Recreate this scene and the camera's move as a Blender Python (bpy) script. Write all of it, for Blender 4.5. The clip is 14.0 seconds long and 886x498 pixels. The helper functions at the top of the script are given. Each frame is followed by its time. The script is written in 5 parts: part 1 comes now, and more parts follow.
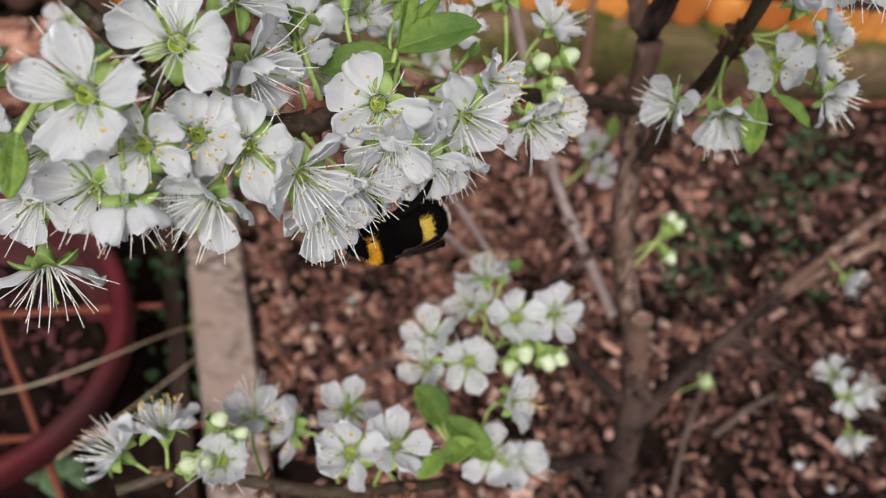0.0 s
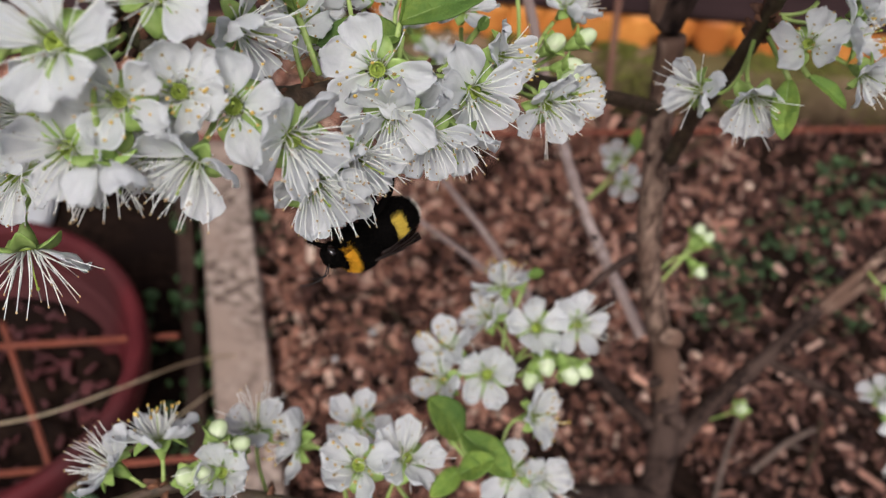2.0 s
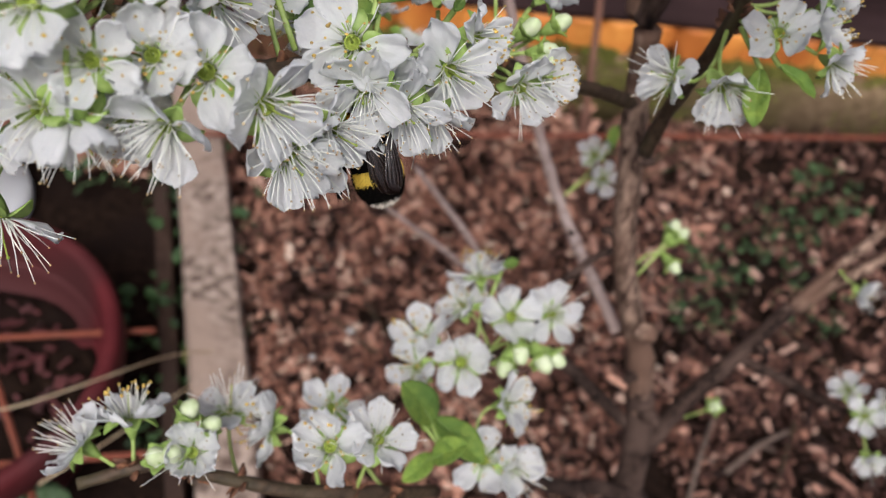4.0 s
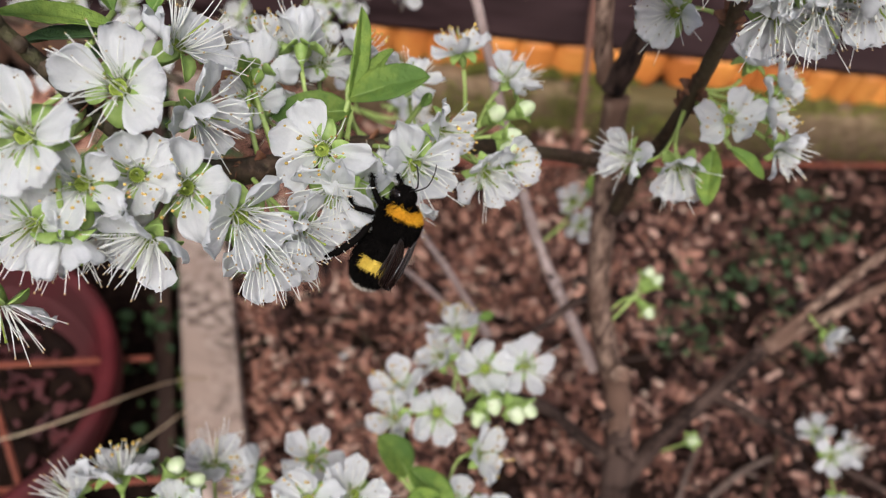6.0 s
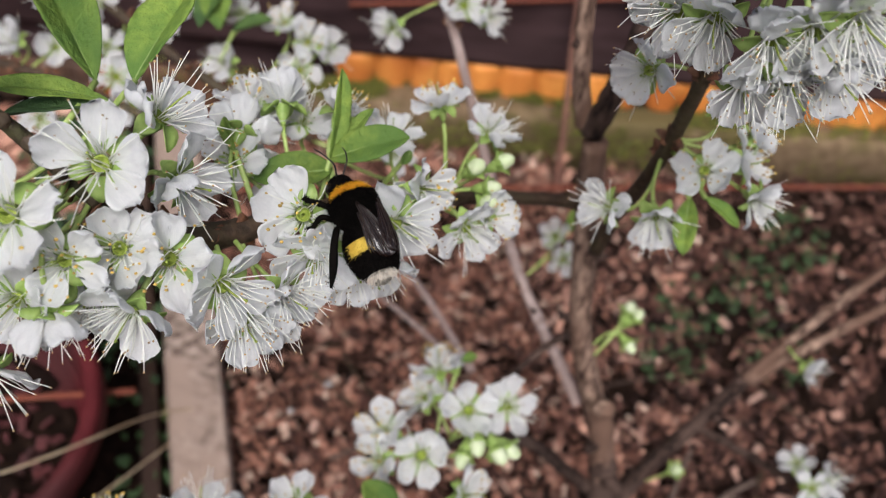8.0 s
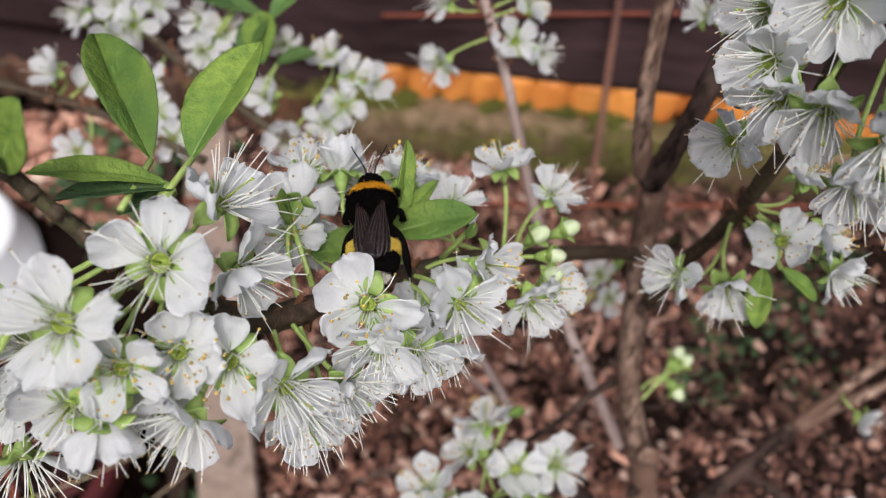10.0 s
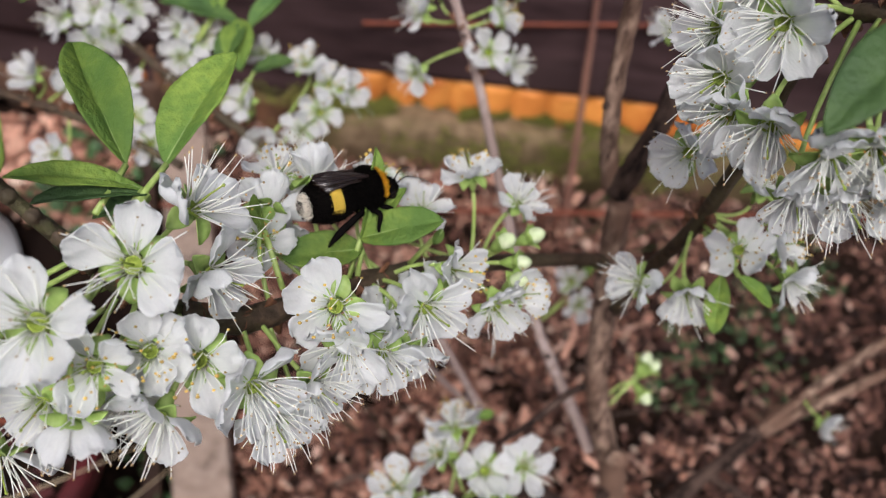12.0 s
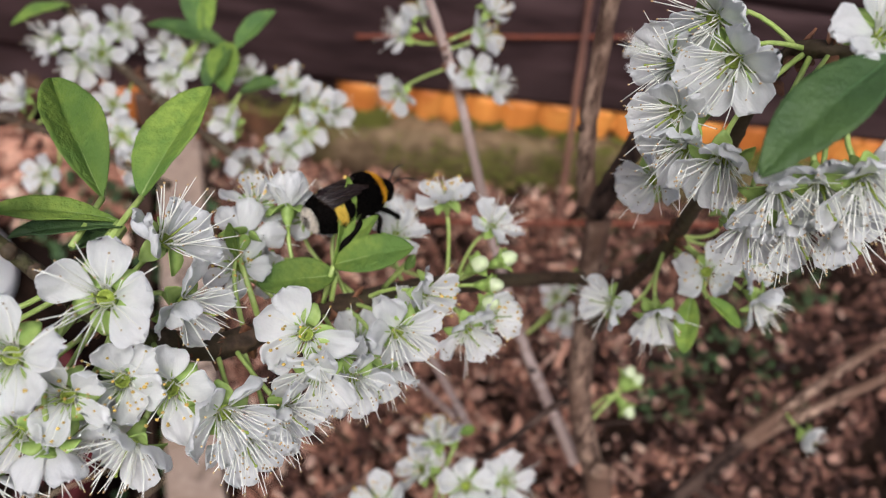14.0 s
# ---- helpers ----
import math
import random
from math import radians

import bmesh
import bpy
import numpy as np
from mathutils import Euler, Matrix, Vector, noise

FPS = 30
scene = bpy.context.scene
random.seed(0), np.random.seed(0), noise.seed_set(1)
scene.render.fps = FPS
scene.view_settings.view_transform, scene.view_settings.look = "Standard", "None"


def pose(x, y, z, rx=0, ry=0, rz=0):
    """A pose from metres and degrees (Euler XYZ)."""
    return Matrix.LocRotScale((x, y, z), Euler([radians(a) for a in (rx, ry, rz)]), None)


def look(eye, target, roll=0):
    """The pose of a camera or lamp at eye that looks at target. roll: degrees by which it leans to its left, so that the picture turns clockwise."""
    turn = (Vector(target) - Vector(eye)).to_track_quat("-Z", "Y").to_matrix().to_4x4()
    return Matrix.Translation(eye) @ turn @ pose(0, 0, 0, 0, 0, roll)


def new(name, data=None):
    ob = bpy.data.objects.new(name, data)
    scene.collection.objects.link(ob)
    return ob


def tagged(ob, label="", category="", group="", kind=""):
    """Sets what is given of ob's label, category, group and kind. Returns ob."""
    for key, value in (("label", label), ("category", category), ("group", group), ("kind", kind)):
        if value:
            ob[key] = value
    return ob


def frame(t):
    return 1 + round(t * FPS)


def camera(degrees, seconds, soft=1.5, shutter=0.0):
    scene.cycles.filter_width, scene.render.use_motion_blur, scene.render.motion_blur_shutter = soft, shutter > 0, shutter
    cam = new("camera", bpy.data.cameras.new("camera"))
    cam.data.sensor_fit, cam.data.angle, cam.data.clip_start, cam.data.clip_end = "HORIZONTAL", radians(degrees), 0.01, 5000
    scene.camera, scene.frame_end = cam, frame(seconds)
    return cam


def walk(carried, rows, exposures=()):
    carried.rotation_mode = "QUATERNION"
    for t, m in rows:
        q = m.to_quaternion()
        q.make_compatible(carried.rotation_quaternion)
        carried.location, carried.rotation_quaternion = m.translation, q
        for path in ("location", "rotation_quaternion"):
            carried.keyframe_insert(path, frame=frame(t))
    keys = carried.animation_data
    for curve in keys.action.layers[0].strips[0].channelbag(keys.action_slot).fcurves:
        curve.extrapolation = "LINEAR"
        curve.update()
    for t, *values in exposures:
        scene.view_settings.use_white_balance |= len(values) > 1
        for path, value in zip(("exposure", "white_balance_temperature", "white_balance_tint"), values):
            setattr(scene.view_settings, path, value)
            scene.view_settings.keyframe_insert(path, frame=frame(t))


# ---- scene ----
cam = camera(55.6, 14.0, soft=1.2)
PATH = [
    (0, (-0.0073, 0.0216, 0.5665), (-0.0068, 0.1980, 0.3239), 12.78),
    (0.5, (-0.0124, 0.0221, 0.5638), (-0.0175, 0.2029, 0.3244), 11.31),
    (1, (-0.0109, 0.0240, 0.5612), (-0.0135, 0.2056, 0.3223), 11.39),
    (1.5, (-0.0053, 0.0226, 0.5513), (-0.0089, 0.2077, 0.3152), 11.05),
    (2, (-0.0003, 0.0198, 0.5478), (-0.0132, 0.2077, 0.3143), 9.00),
    (2.5, (0.0030, 0.0143, 0.5431), (-0.0113, 0.2042, 0.3113), 8.82),
    (2.7, (0.0030, 0.0120, 0.5420), (-0.0110, 0.2028, 0.3109), 9.10),
    (4.8, (0.0030, 0.0160, 0.5530), (-0.0022, 0.2074, 0.3220), 11.70),
    (5, (0.0042, 0.0164, 0.5573), (-0.0034, 0.2061, 0.3250), 11.31),
    (5.5, (0.0055, 0.0193, 0.5631), (-0.0027, 0.2095, 0.3313), 11.25),
    (6, (0.0077, 0.0198, 0.5681), (-0.0006, 0.2123, 0.3381), 11.23),
    (6.5, (0.0113, 0.0183, 0.5721), (0.0044, 0.2133, 0.3442), 11.16),
    (7, (0.0096, 0.0196, 0.5768), (0.0045, 0.2163, 0.3503), 11.59),
    (7.5, (0.0126, 0.0214, 0.5787), (0.0051, 0.2192, 0.3532), 10.94),
    (8, (0.0066, 0.0258, 0.5768), (0.0022, 0.2229, 0.3507), 11.63),
    (8.5, (-0.0020, 0.0351, 0.5784), (-0.0106, 0.2306, 0.3510), 11.01),
    (8.7, (-0.0070, 0.0400, 0.5780), (-0.0171, 0.2368, 0.3518), 10.70),
    (10.8, (-0.0110, 0.0460, 0.5800), (-0.0174, 0.2394, 0.3508), 12.70),
    (11, (-0.0168, 0.0450, 0.5780), (-0.0184, 0.2400, 0.3500), 13.70),
    (11.5, (-0.0139, 0.0442, 0.5825), (-0.0187, 0.2375, 0.3531), 13.17),
    (12, (-0.0056, 0.0420, 0.5846), (-0.0095, 0.2392, 0.3586), 13.28),
    (12.5, (-0.0045, 0.0442, 0.5866), (-0.0059, 0.2397, 0.3591), 13.82),
    (13, (-0.0042, 0.0473, 0.5891), (-0.0062, 0.2435, 0.3621), 13.54),
    (13.5, (-0.0031, 0.0456, 0.5889), (-0.0062, 0.2441, 0.3641), 13.33),
    (14, (0.0004, 0.0434, 0.5930), (-0.0045, 0.2418, 0.3681), 12.83),
]
walk(cam, [(t, look(eye, target, roll)) for t, eye, target, roll in PATH], [(0.0, -0.05, 5850, 10.5), (1.5, -0.06, 5850, 10.5), (2.6, -0.13, 5850, 10.5), (5.0, 0.11, 5850, 10.5), (14.0, 0.09, 5850, 10.5)])
# a small lens close to its subject: the ground behind falls out of focus
cam.data.dof.use_dof = True
cam.data.dof.focus_distance = 0.168
cam.data.dof.aperture_fstop = 15.5

# ---- light: a bright, thinly clouded sky ----
SUN_AZ, SUN_EL = 180.0, 56.0
world = bpy.data.worlds.new("sky")
scene.world = world
world.use_nodes = True
wn = world.node_tree.nodes
sky = wn.new("ShaderNodeTexSky")
sky.sky_type, sky.sun_disc = "NISHITA", False
sky.sun_elevation, sky.sun_rotation = radians(SUN_EL), radians(SUN_AZ)
sky.air_density, sky.dust_density, sky.ozone_density = 0.6, 9.0, 0.6
wn["Background"].inputs["Strength"].default_value = 0.115
world.node_tree.links.new(sky.outputs[0], wn["Background"].inputs["Color"])
sun = new("sun", bpy.data.lights.new("sun", "SUN"))
sun.data.energy, sun.data.angle, sun.data.color = 2.2, radians(20), (1.0, 0.955, 0.90)
az, el = radians(SUN_AZ), radians(SUN_EL)
sun.matrix_world = look((0, 0, 0), (-math.sin(az) * math.cos(el), -math.cos(az) * math.cos(el), -math.sin(el)))


# ---- materials ----
def material(name, colour, rough=0.6, second=None, scale=200.0, bump=0.0, bump_scale=None, metal=0.0, detail=6.0,
             stretch=(1, 1, 1), third=None, island=0.0, specular=0.5, through_light=0.0):
    """A surface with two scales of variation, grain relief, and if asked some light let through."""
    m = bpy.data.materials.new(name)
    m.use_nodes = True
    nt = m.node_tree
    n, l = nt.nodes, nt.links
    bsdf = n["Principled BSDF"]
    bsdf.inputs["Roughness"].default_value = rough
    bsdf.inputs["Metallic"].default_value = metal
    bsdf.inputs["Specular IOR Level"].default_value = specular
    co = n.new("ShaderNodeTexCoord")
    mp = n.new("ShaderNodeMapping")
    mp.inputs["Scale"].default_value = stretch
    l.new(co.outputs["Object"], mp.inputs["Vector"])
    fine = n.new("ShaderNodeTexNoise")
    fine.inputs["Scale"].default_value, fine.inputs["Detail"].default_value = scale, detail
    coarse = n.new("ShaderNodeTexNoise")
    coarse.inputs["Scale"].default_value, coarse.inputs["Detail"].default_value = scale / 7, 3
    l.new(mp.outputs[0], fine.inputs["Vector"])
    l.new(mp.outputs[0], coarse.inputs["Vector"])
    ramp = n.new("ShaderNodeValToRGB")
    ramp.color_ramp.elements[0].position, ramp.color_ramp.elements[1].position = 0.35, 0.68
    ramp.color_ramp.elements[0].color = (*colour, 1)
    ramp.color_ramp.elements[1].color = (*(second or colour), 1)
    l.new(fine.outputs["Fac"], ramp.inputs["Fac"])
    colour_out = ramp.outputs["Color"]
    if third:
        mix = n.new("ShaderNodeMix")
        mix.data_type = "RGBA"
        cr = n.new("ShaderNodeValToRGB")
        cr.color_ramp.elements[0].position, cr.color_ramp.elements[1].position = 0.45, 0.62
        l.new(coarse.outputs["Fac"], cr.inputs["Fac"])
        l.new(cr.outputs["Color"], mix.inputs["Factor"])
        l.new(colour_out, mix.inputs["A"])
        mix.inputs["B"].default_value = (*third, 1)
        colour_out = mix.outputs["Result"]
    if island:
        geo = n.new("ShaderNodeNewGeometry")
        info = n.new("ShaderNodeObjectInfo")
        add = n.new("ShaderNodeMath")
        add.operation = "ADD"
        l.new(geo.outputs["Random Per Island"], add.inputs[0])
        l.new(info.outputs["Random"], add.inputs[1])
        fr = n.new("ShaderNodeMath")
        fr.operation = "FRACT"
        l.new(add.outputs[0], fr.inputs[0])
        rng = n.new("ShaderNodeMapRange")
        rng.inputs["To Min"].default_value, rng.inputs["To Max"].default_value = 1 - island, 1 + island
        l.new(fr.outputs[0], rng.inputs["Value"])
        hsv = n.new("ShaderNodeHueSaturation")
        l.new(rng.outputs[0], hsv.inputs["Value"])
        l.new(colour_out, hsv.inputs["Color"])
        colour_out = hsv.outputs["Color"]
    l.new(colour_out, bsdf.inputs["Base Color"])
    if bump:
        bp = n.new("ShaderNodeBump")
        bp.inputs["Strength"].default_value, bp.inputs["Distance"].default_value = bump, 0.001
        if bump_scale:
            tex = n.new("ShaderNodeTexNoise")
            tex.inputs["Scale"].default_value, tex.inputs["Detail"].default_value = bump_scale, 5
            l.new(mp.outputs[0], tex.inputs["Vector"])
            l.new(tex.outputs["Fac"], bp.inputs["Height"])
        else:
            l.new(fine.outputs["Fac"], bp.inputs["Height"])
        l.new(bp.outputs[0], bsdf.inputs["Normal"])
    if through_light:
        tr = n.new("ShaderNodeBsdfTranslucent")
        l.new(colour_out, tr.inputs["Color"])
        ms = n.new("ShaderNodeMixShader")
        ms.inputs["Fac"].default_value = through_light
        l.new(bsdf.outputs[0], ms.inputs[1])
        l.new(tr.outputs[0], ms.inputs[2])
        l.new(ms.outputs[0], n["Material Output"].inputs["Surface"])
    return m


PETAL = material("white_petal", (0.885, 0.890, 0.885), 0.8, (0.94, 0.94, 0.93), 2200, 0.5, 2600, stretch=(0.09, 1, 1), through_light=0.69, specular=0.12)
SEPAL = material("green_sepal", (0.27, 0.40, 0.085), 0.5, (0.40, 0.52, 0.15), 500, 0.2, island=0.15, through_light=0.35)
CENTRE = material("flower_centre", (0.22, 0.29, 0.045), 0.8, (0.36, 0.42, 0.09), 1400, 0.5, specular=0.12)
FILAMENT = material("white_filament", (0.88, 0.88, 0.80), 0.5, (0.92, 0.92, 0.87), 400, through_light=0.3)
ANTHER_BROWN = material("brown_anther", (0.30, 0.19, 0.085), 0.7, (0.50, 0.36, 0.16), 300, 0.3, island=0.4)
ANTHER = material("yellow_anther", (0.60, 0.42, 0.085), 0.7, (0.42, 0.26, 0.06), 300, 0.3, island=0.4)
STALK = material("green_stalk", (0.30, 0.41, 0.09), 0.45, (0.42, 0.52, 0.16), 600, 0.15, through_light=0.15)
BUD = material("closed_bud", (0.52, 0.61, 0.32), 0.5, (0.68, 0.72, 0.50), 300, 0.2, through_light=0.2)
LEAF = material("young_leaf", (0.155, 0.250, 0.042), 0.6, (0.25, 0.345, 0.058), 420, 0.8, 1100, third=(0.115, 0.205, 0.038), island=0.25, through_light=0.30, specular=0.3)
# dark green with the shade of the leaf's seen side mixed in
LEAF_DARK = material("shaded_leaf", (0.050, 0.092, 0.026), 0.5, (0.068, 0.118, 0.034), 260, 0.5, 1200, third=(0.038, 0.076, 0.024), through_light=0.15, specular=0.3)
# for leaves at the rear; the shade over them is part of this green
LEAF_MID = material("shaded_rear_leaf", (0.080, 0.150, 0.034), 0.55, (0.130, 0.215, 0.048), 420, 0.6, 1500, third=(0.060, 0.120, 0.030), island=0.3, through_light=0.22, specular=0.3)
RIB_DARK = material("dark_leaf_rib", (0.075, 0.15, 0.05), 0.5, (0.06, 0.12, 0.04), 400)
RIB = material("leaf_rib", (0.30, 0.40, 0.13), 0.6, (0.24, 0.34, 0.10), 400, through_light=0.2)
BARK = material("plum_bark", (0.009, 0.0055, 0.0045), 0.92, (0.066, 0.041, 0.031), 420, 1.0, 520, third=(0.082, 0.053, 0.041), stretch=(1, 1, 0.4), specular=0.15)
BARK_PALE = material("pale_bark", (0.036, 0.018, 0.012), 0.85, (0.35, 0.235, 0.170), 330, 1.0, 480, third=(0.14, 0.082, 0.056), stretch=(1, 1, 0.4), specular=0.2)
BARK_YOUNG = material("young_bark", (0.26, 0.19, 0.165), 0.7, (0.44, 0.345, 0.305), 300, 0.5, 520, third=(0.30, 0.22, 0.19), stretch=(1, 1, 0.4), specular=0.25)
TWIG = material("dark_twig", (0.026, 0.017, 0.009), 0.65, (0.080, 0.050, 0.030), 420, 0.7, third=(0.060, 0.046, 0.024), specular=0.3)
TWIG_GREEN = material("green_twig", (0.020, 0.010, 0.008), 0.7, (0.074, 0.078, 0.024), 240, 0.9, 700, third=(0.050, 0.026, 0.018), specular=0.3)
BUD_SCALE = material("brown_bud_scale", (0.075, 0.028, 0.013), 0.75, (0.17, 0.070, 0.028), 700, 0.5, island=0.3)
SOIL = material("dark_soil", (0.006, 0.004, 0.003), 1.0, (0.024, 0.014, 0.010), 160, 1.0, 260, third=(0.012, 0.0075, 0.006), specular=0.02)


def chip_material(name, tones, single=False):
    """Bark pieces of many browns, each of its own tone (single: each an object of its own), with fibrous grain."""
    m = material(name, (0.5, 0.5, 0.5), 0.8, (1.0, 1.0, 1.0), 420, 0.9, 700, specular=0.25)
    n, l = m.node_tree.nodes, m.node_tree.links
    b = n["Principled BSDF"]
    grain = b.inputs["Base Color"].links[0].from_socket
    tone = n.new("ShaderNodeObjectInfo").outputs["Random"] if single else n.new("ShaderNodeNewGeometry").outputs["Random Per Island"]
    ramp = n.new("ShaderNodeValToRGB")
    cr = ramp.color_ramp
    cr.elements[0].position, cr.elements[0].color = 0.0, tones[0]
    cr.elements[1].position, cr.elements[1].color = 1.0, tones[4]
    for pos, col in zip((0.38, 0.68, 0.89), tones[1:4]):
        e = cr.elements.new(pos)
        e.color = col
    l.new(tone, ramp.inputs["Fac"])
    mul = n.new("ShaderNodeMix")
    mul.data_type, mul.blend_type = "RGBA", "MULTIPLY"
    mul.inputs["Factor"].default_value = 1.0
    l.new(ramp.outputs["Color"], mul.inputs["A"])
    l.new(grain, mul.inputs["B"])
    l.new(mul.outputs["Result"], b.inputs["Base Color"])
    return m


# bark browns in two sets; sunlight by the plank is put into the brighter
DARK_TONES = ((0.01424, 0.006441, 0.004627, 1), (0.07831, 0.03328, 0.02365, 1), (0.1958, 0.09017, 0.06375, 1), (0.4271, 0.22, 0.1563, 1), (0.7594, 0.4938, 0.3805, 1))
BRIGHT_TONES = ((0.04034, 0.0161, 0.01028, 1), (0.2373, 0.1031, 0.06581, 1), (0.5221, 0.2522, 0.1697, 1), (0.7831, 0.4347, 0.3034, 1), (0.85, 0.6548, 0.5039, 1))
CHIP = chip_material("bark_chip", DARK_TONES)
CHIP_BRIGHT = chip_material("bright_bark_chip", BRIGHT_TONES)
CHIP_SINGLE = {False: chip_material("single_bark_chip", DARK_TONES, True), True: chip_material("single_bright_bark_chip", BRIGHT_TONES, True)}
PLANK = material("weathered_plank", (0.090, 0.060, 0.044), 0.9, (0.44, 0.345, 0.280), 120, 1.0, 330, third=(0.31, 0.228, 0.178), specular=0.15)
EDGE_BOARD = material("brown_board", (0.028, 0.016, 0.011), 0.85, (0.060, 0.036, 0.026), 120, 0.6, 300, third=(0.042, 0.026, 0.020), specular=0.1)
DARK_WOOD = material("dark_stained_wood", (0.024, 0.0135, 0.0135), 0.75, (0.062, 0.036, 0.036), 60, 0.5, 160, third=(0.098, 0.061, 0.060), stretch=(0.08, 1, 1), specular=0.08)
ORANGE_WOOD = material("orange_wood", (0.58, 0.21, 0.034), 0.6, (0.70, 0.30, 0.06), 90, 0.5, 200, third=(0.46, 0.14, 0.022), island=0.16)
BROWN_WOOD = material("brown_peg", (0.085, 0.038, 0.018), 0.75, (0.15, 0.066, 0.028), 90, 0.6, 200, third=(0.055, 0.028, 0.016), island=0.3)
KERB = material("mossy_kerb", (0.115, 0.078, 0.042), 0.95, (0.23, 0.160, 0.095), 90, 0.9, 160, third=(0.105, 0.082, 0.034), specular=0.1)
MOSS = material("moss", (0.105, 0.108, 0.014), 0.95, (0.190, 0.190, 0.030), 300, 0.6, island=0.3)
CANE = material("red_brown_cane", (0.13, 0.055, 0.035), 0.7, (0.20, 0.095, 0.06), 200, 0.5, third=(0.10, 0.04, 0.03), stretch=(1, 1, 0.2))
RUST = material("rusty_iron", (0.14, 0.036, 0.020), 0.85, (0.23, 0.070, 0.038), 500, 0.8, third=(0.16, 0.05, 0.03), specular=0.25)
POT = material("red_plastic_pot", (0.070, 0.010, 0.012), 0.65, (0.098, 0.016, 0.018), 60, 0.4, 300, third=(0.058, 0.018, 0.018), specular=0.12)
STRAW = material("dry_stem", (0.46, 0.36, 0.22), 0.7, (0.58, 0.47, 0.31), 200, 0.4, third=(0.34, 0.24, 0.14))
WEED = material("weed_leaf", (0.034, 0.072, 0.019), 0.6, (0.060, 0.115, 0.034), 200, 0.3, island=0.4, through_light=0.25)
WEED_BROAD = material("broad_weed_leaf", (0.075, 0.135, 0.050), 0.6, (0.125, 0.205, 0.085), 260, 0.5, 900, island=0.3, through_light=0.25)
STICK = material("grey_stick", (0.060, 0.040, 0.030), 0.85, (0.21, 0.155, 0.125), 300, 0.8, 420, third=(0.12, 0.085, 0.066), specular=0.15)
PEBBLE = material("pale_pebble", (0.42, 0.40, 0.38), 0.75, (0.58, 0.56, 0.53), 400, 0.4)
WHITE_PLASTIC = material("white_plastic", (0.80, 0.80, 0.79), 0.4, (0.84, 0.84, 0.83), 60, 0.2)
CHITIN = material("black_chitin", (0.005, 0.004, 0.004), 0.45, (0.014, 0.011, 0.009), 600, 0.3, specular=0.35)
FUR_BLACK = material("black_fur", (0.0028, 0.0024, 0.002), 1.0, (0.005, 0.0042, 0.0036), 300, island=0.3, specular=0.03)
FUR_YELLOW = material("yellow_fur", (0.50, 0.235, 0.010), 0.9, (0.66, 0.35, 0.020), 300, island=0.25, specular=0.1)
FUR_PALE = material("pale_yellow_fur", (0.46, 0.31, 0.035), 0.8, (0.60, 0.44, 0.07), 300, island=0.25, specular=0.2)
FUR_WHITE = material("white_fur", (0.50, 0.45, 0.36), 0.9, (0.68, 0.62, 0.53), 300, island=0.25, specular=0.1)
SKIN = material("black_skin", (0.003, 0.0026, 0.0022), 0.95, (0.005, 0.004, 0.0035), 600, specular=0.03)
EYE = material("bee_eye", (0.012, 0.008, 0.006), 0.15, (0.02, 0.012, 0.01), 900)
VEIN = material("wing_vein", (0.012, 0.007, 0.005), 0.35, (0.022, 0.012, 0.008), 300)


def wing_material():
    m = bpy.data.materials.new("wing_membrane")
    m.use_nodes = True
    n, l = m.node_tree.nodes, m.node_tree.links
    b = n["Principled BSDF"]
    b.inputs["Base Color"].default_value = (0.016, 0.009, 0.007, 1)
    b.inputs["Roughness"].default_value = 0.11
    b.inputs["Specular IOR Level"].default_value = 0.6
    tex = n.new("ShaderNodeTexNoise")
    tex.inputs["Scale"].default_value = 500
    bp = n.new("ShaderNodeBump")
    bp.inputs["Strength"].default_value, bp.inputs["Distance"].default_value = 0.12, 0.0005
    l.new(tex.outputs["Fac"], bp.inputs["Height"])
    l.new(bp.outputs[0], b.inputs["Normal"])
    t = n.new("ShaderNodeBsdfTransparent")
    t.inputs["Color"].default_value = (0.34, 0.26, 0.21, 1)
    ms = n.new("ShaderNodeMixShader")
    ms.inputs["Fac"].default_value = 0.66
    l.new(t.outputs[0], ms.inputs[1])
    l.new(b.outputs[0], ms.inputs[2])
    l.new(ms.outputs[0], n["Material Output"].inputs["Surface"])
    return m


WING = wing_material()


# ---- mesh helpers ----
def mesh_of(name, verts, faces, mat, smooth=True):
    me = bpy.data.meshes.new(name)
    me.from_pydata([tuple(v) for v in verts], [], faces)
    me.materials.append(mat)
    if smooth:
        me.polygons.foreach_set("use_smooth", [True] * len(me.polygons))
    me.update()
    return me


def part_mesh(name, me, parent, m=None, label=""):
    ob = new(name, me)
    ob.parent = parent
    if m is not None:
        ob.matrix_basis = m
    if label:
        tagged(ob, label)
    return ob


def thing(name, at, label, category, group="", kind=""):
    ob = new(name)
    ob.location = at
    return tagged(ob, label, category, group, kind)


def frame_on(d):
    """Two unit vectors across the direction d."""
    d = Vector(d).normalized()
    a = d.orthogonal().normalized()
    return a, d.cross(a)


def spline(points, n):
    """n steps between each two of the points (x, y, z, r), on a smooth curve."""
    p = [np.array(q, float) for q in points]
    p = [2 * p[0] - p[1], *p, 2 * p[-1] - p[-2]]
    res = []
    for i in range(1, len(p) - 2):
        for k in range(n):
            t = k / n
            a, b, c, d = p[i - 1], p[i], p[i + 1], p[i + 2]
            res.append(0.5 * (2 * b + (c - a) * t + (2 * a - 5 * b + 4 * c - d) * t * t + (3 * b - a - 3 * c + d) * t ** 3))
    res.append(p[-2])
    return res


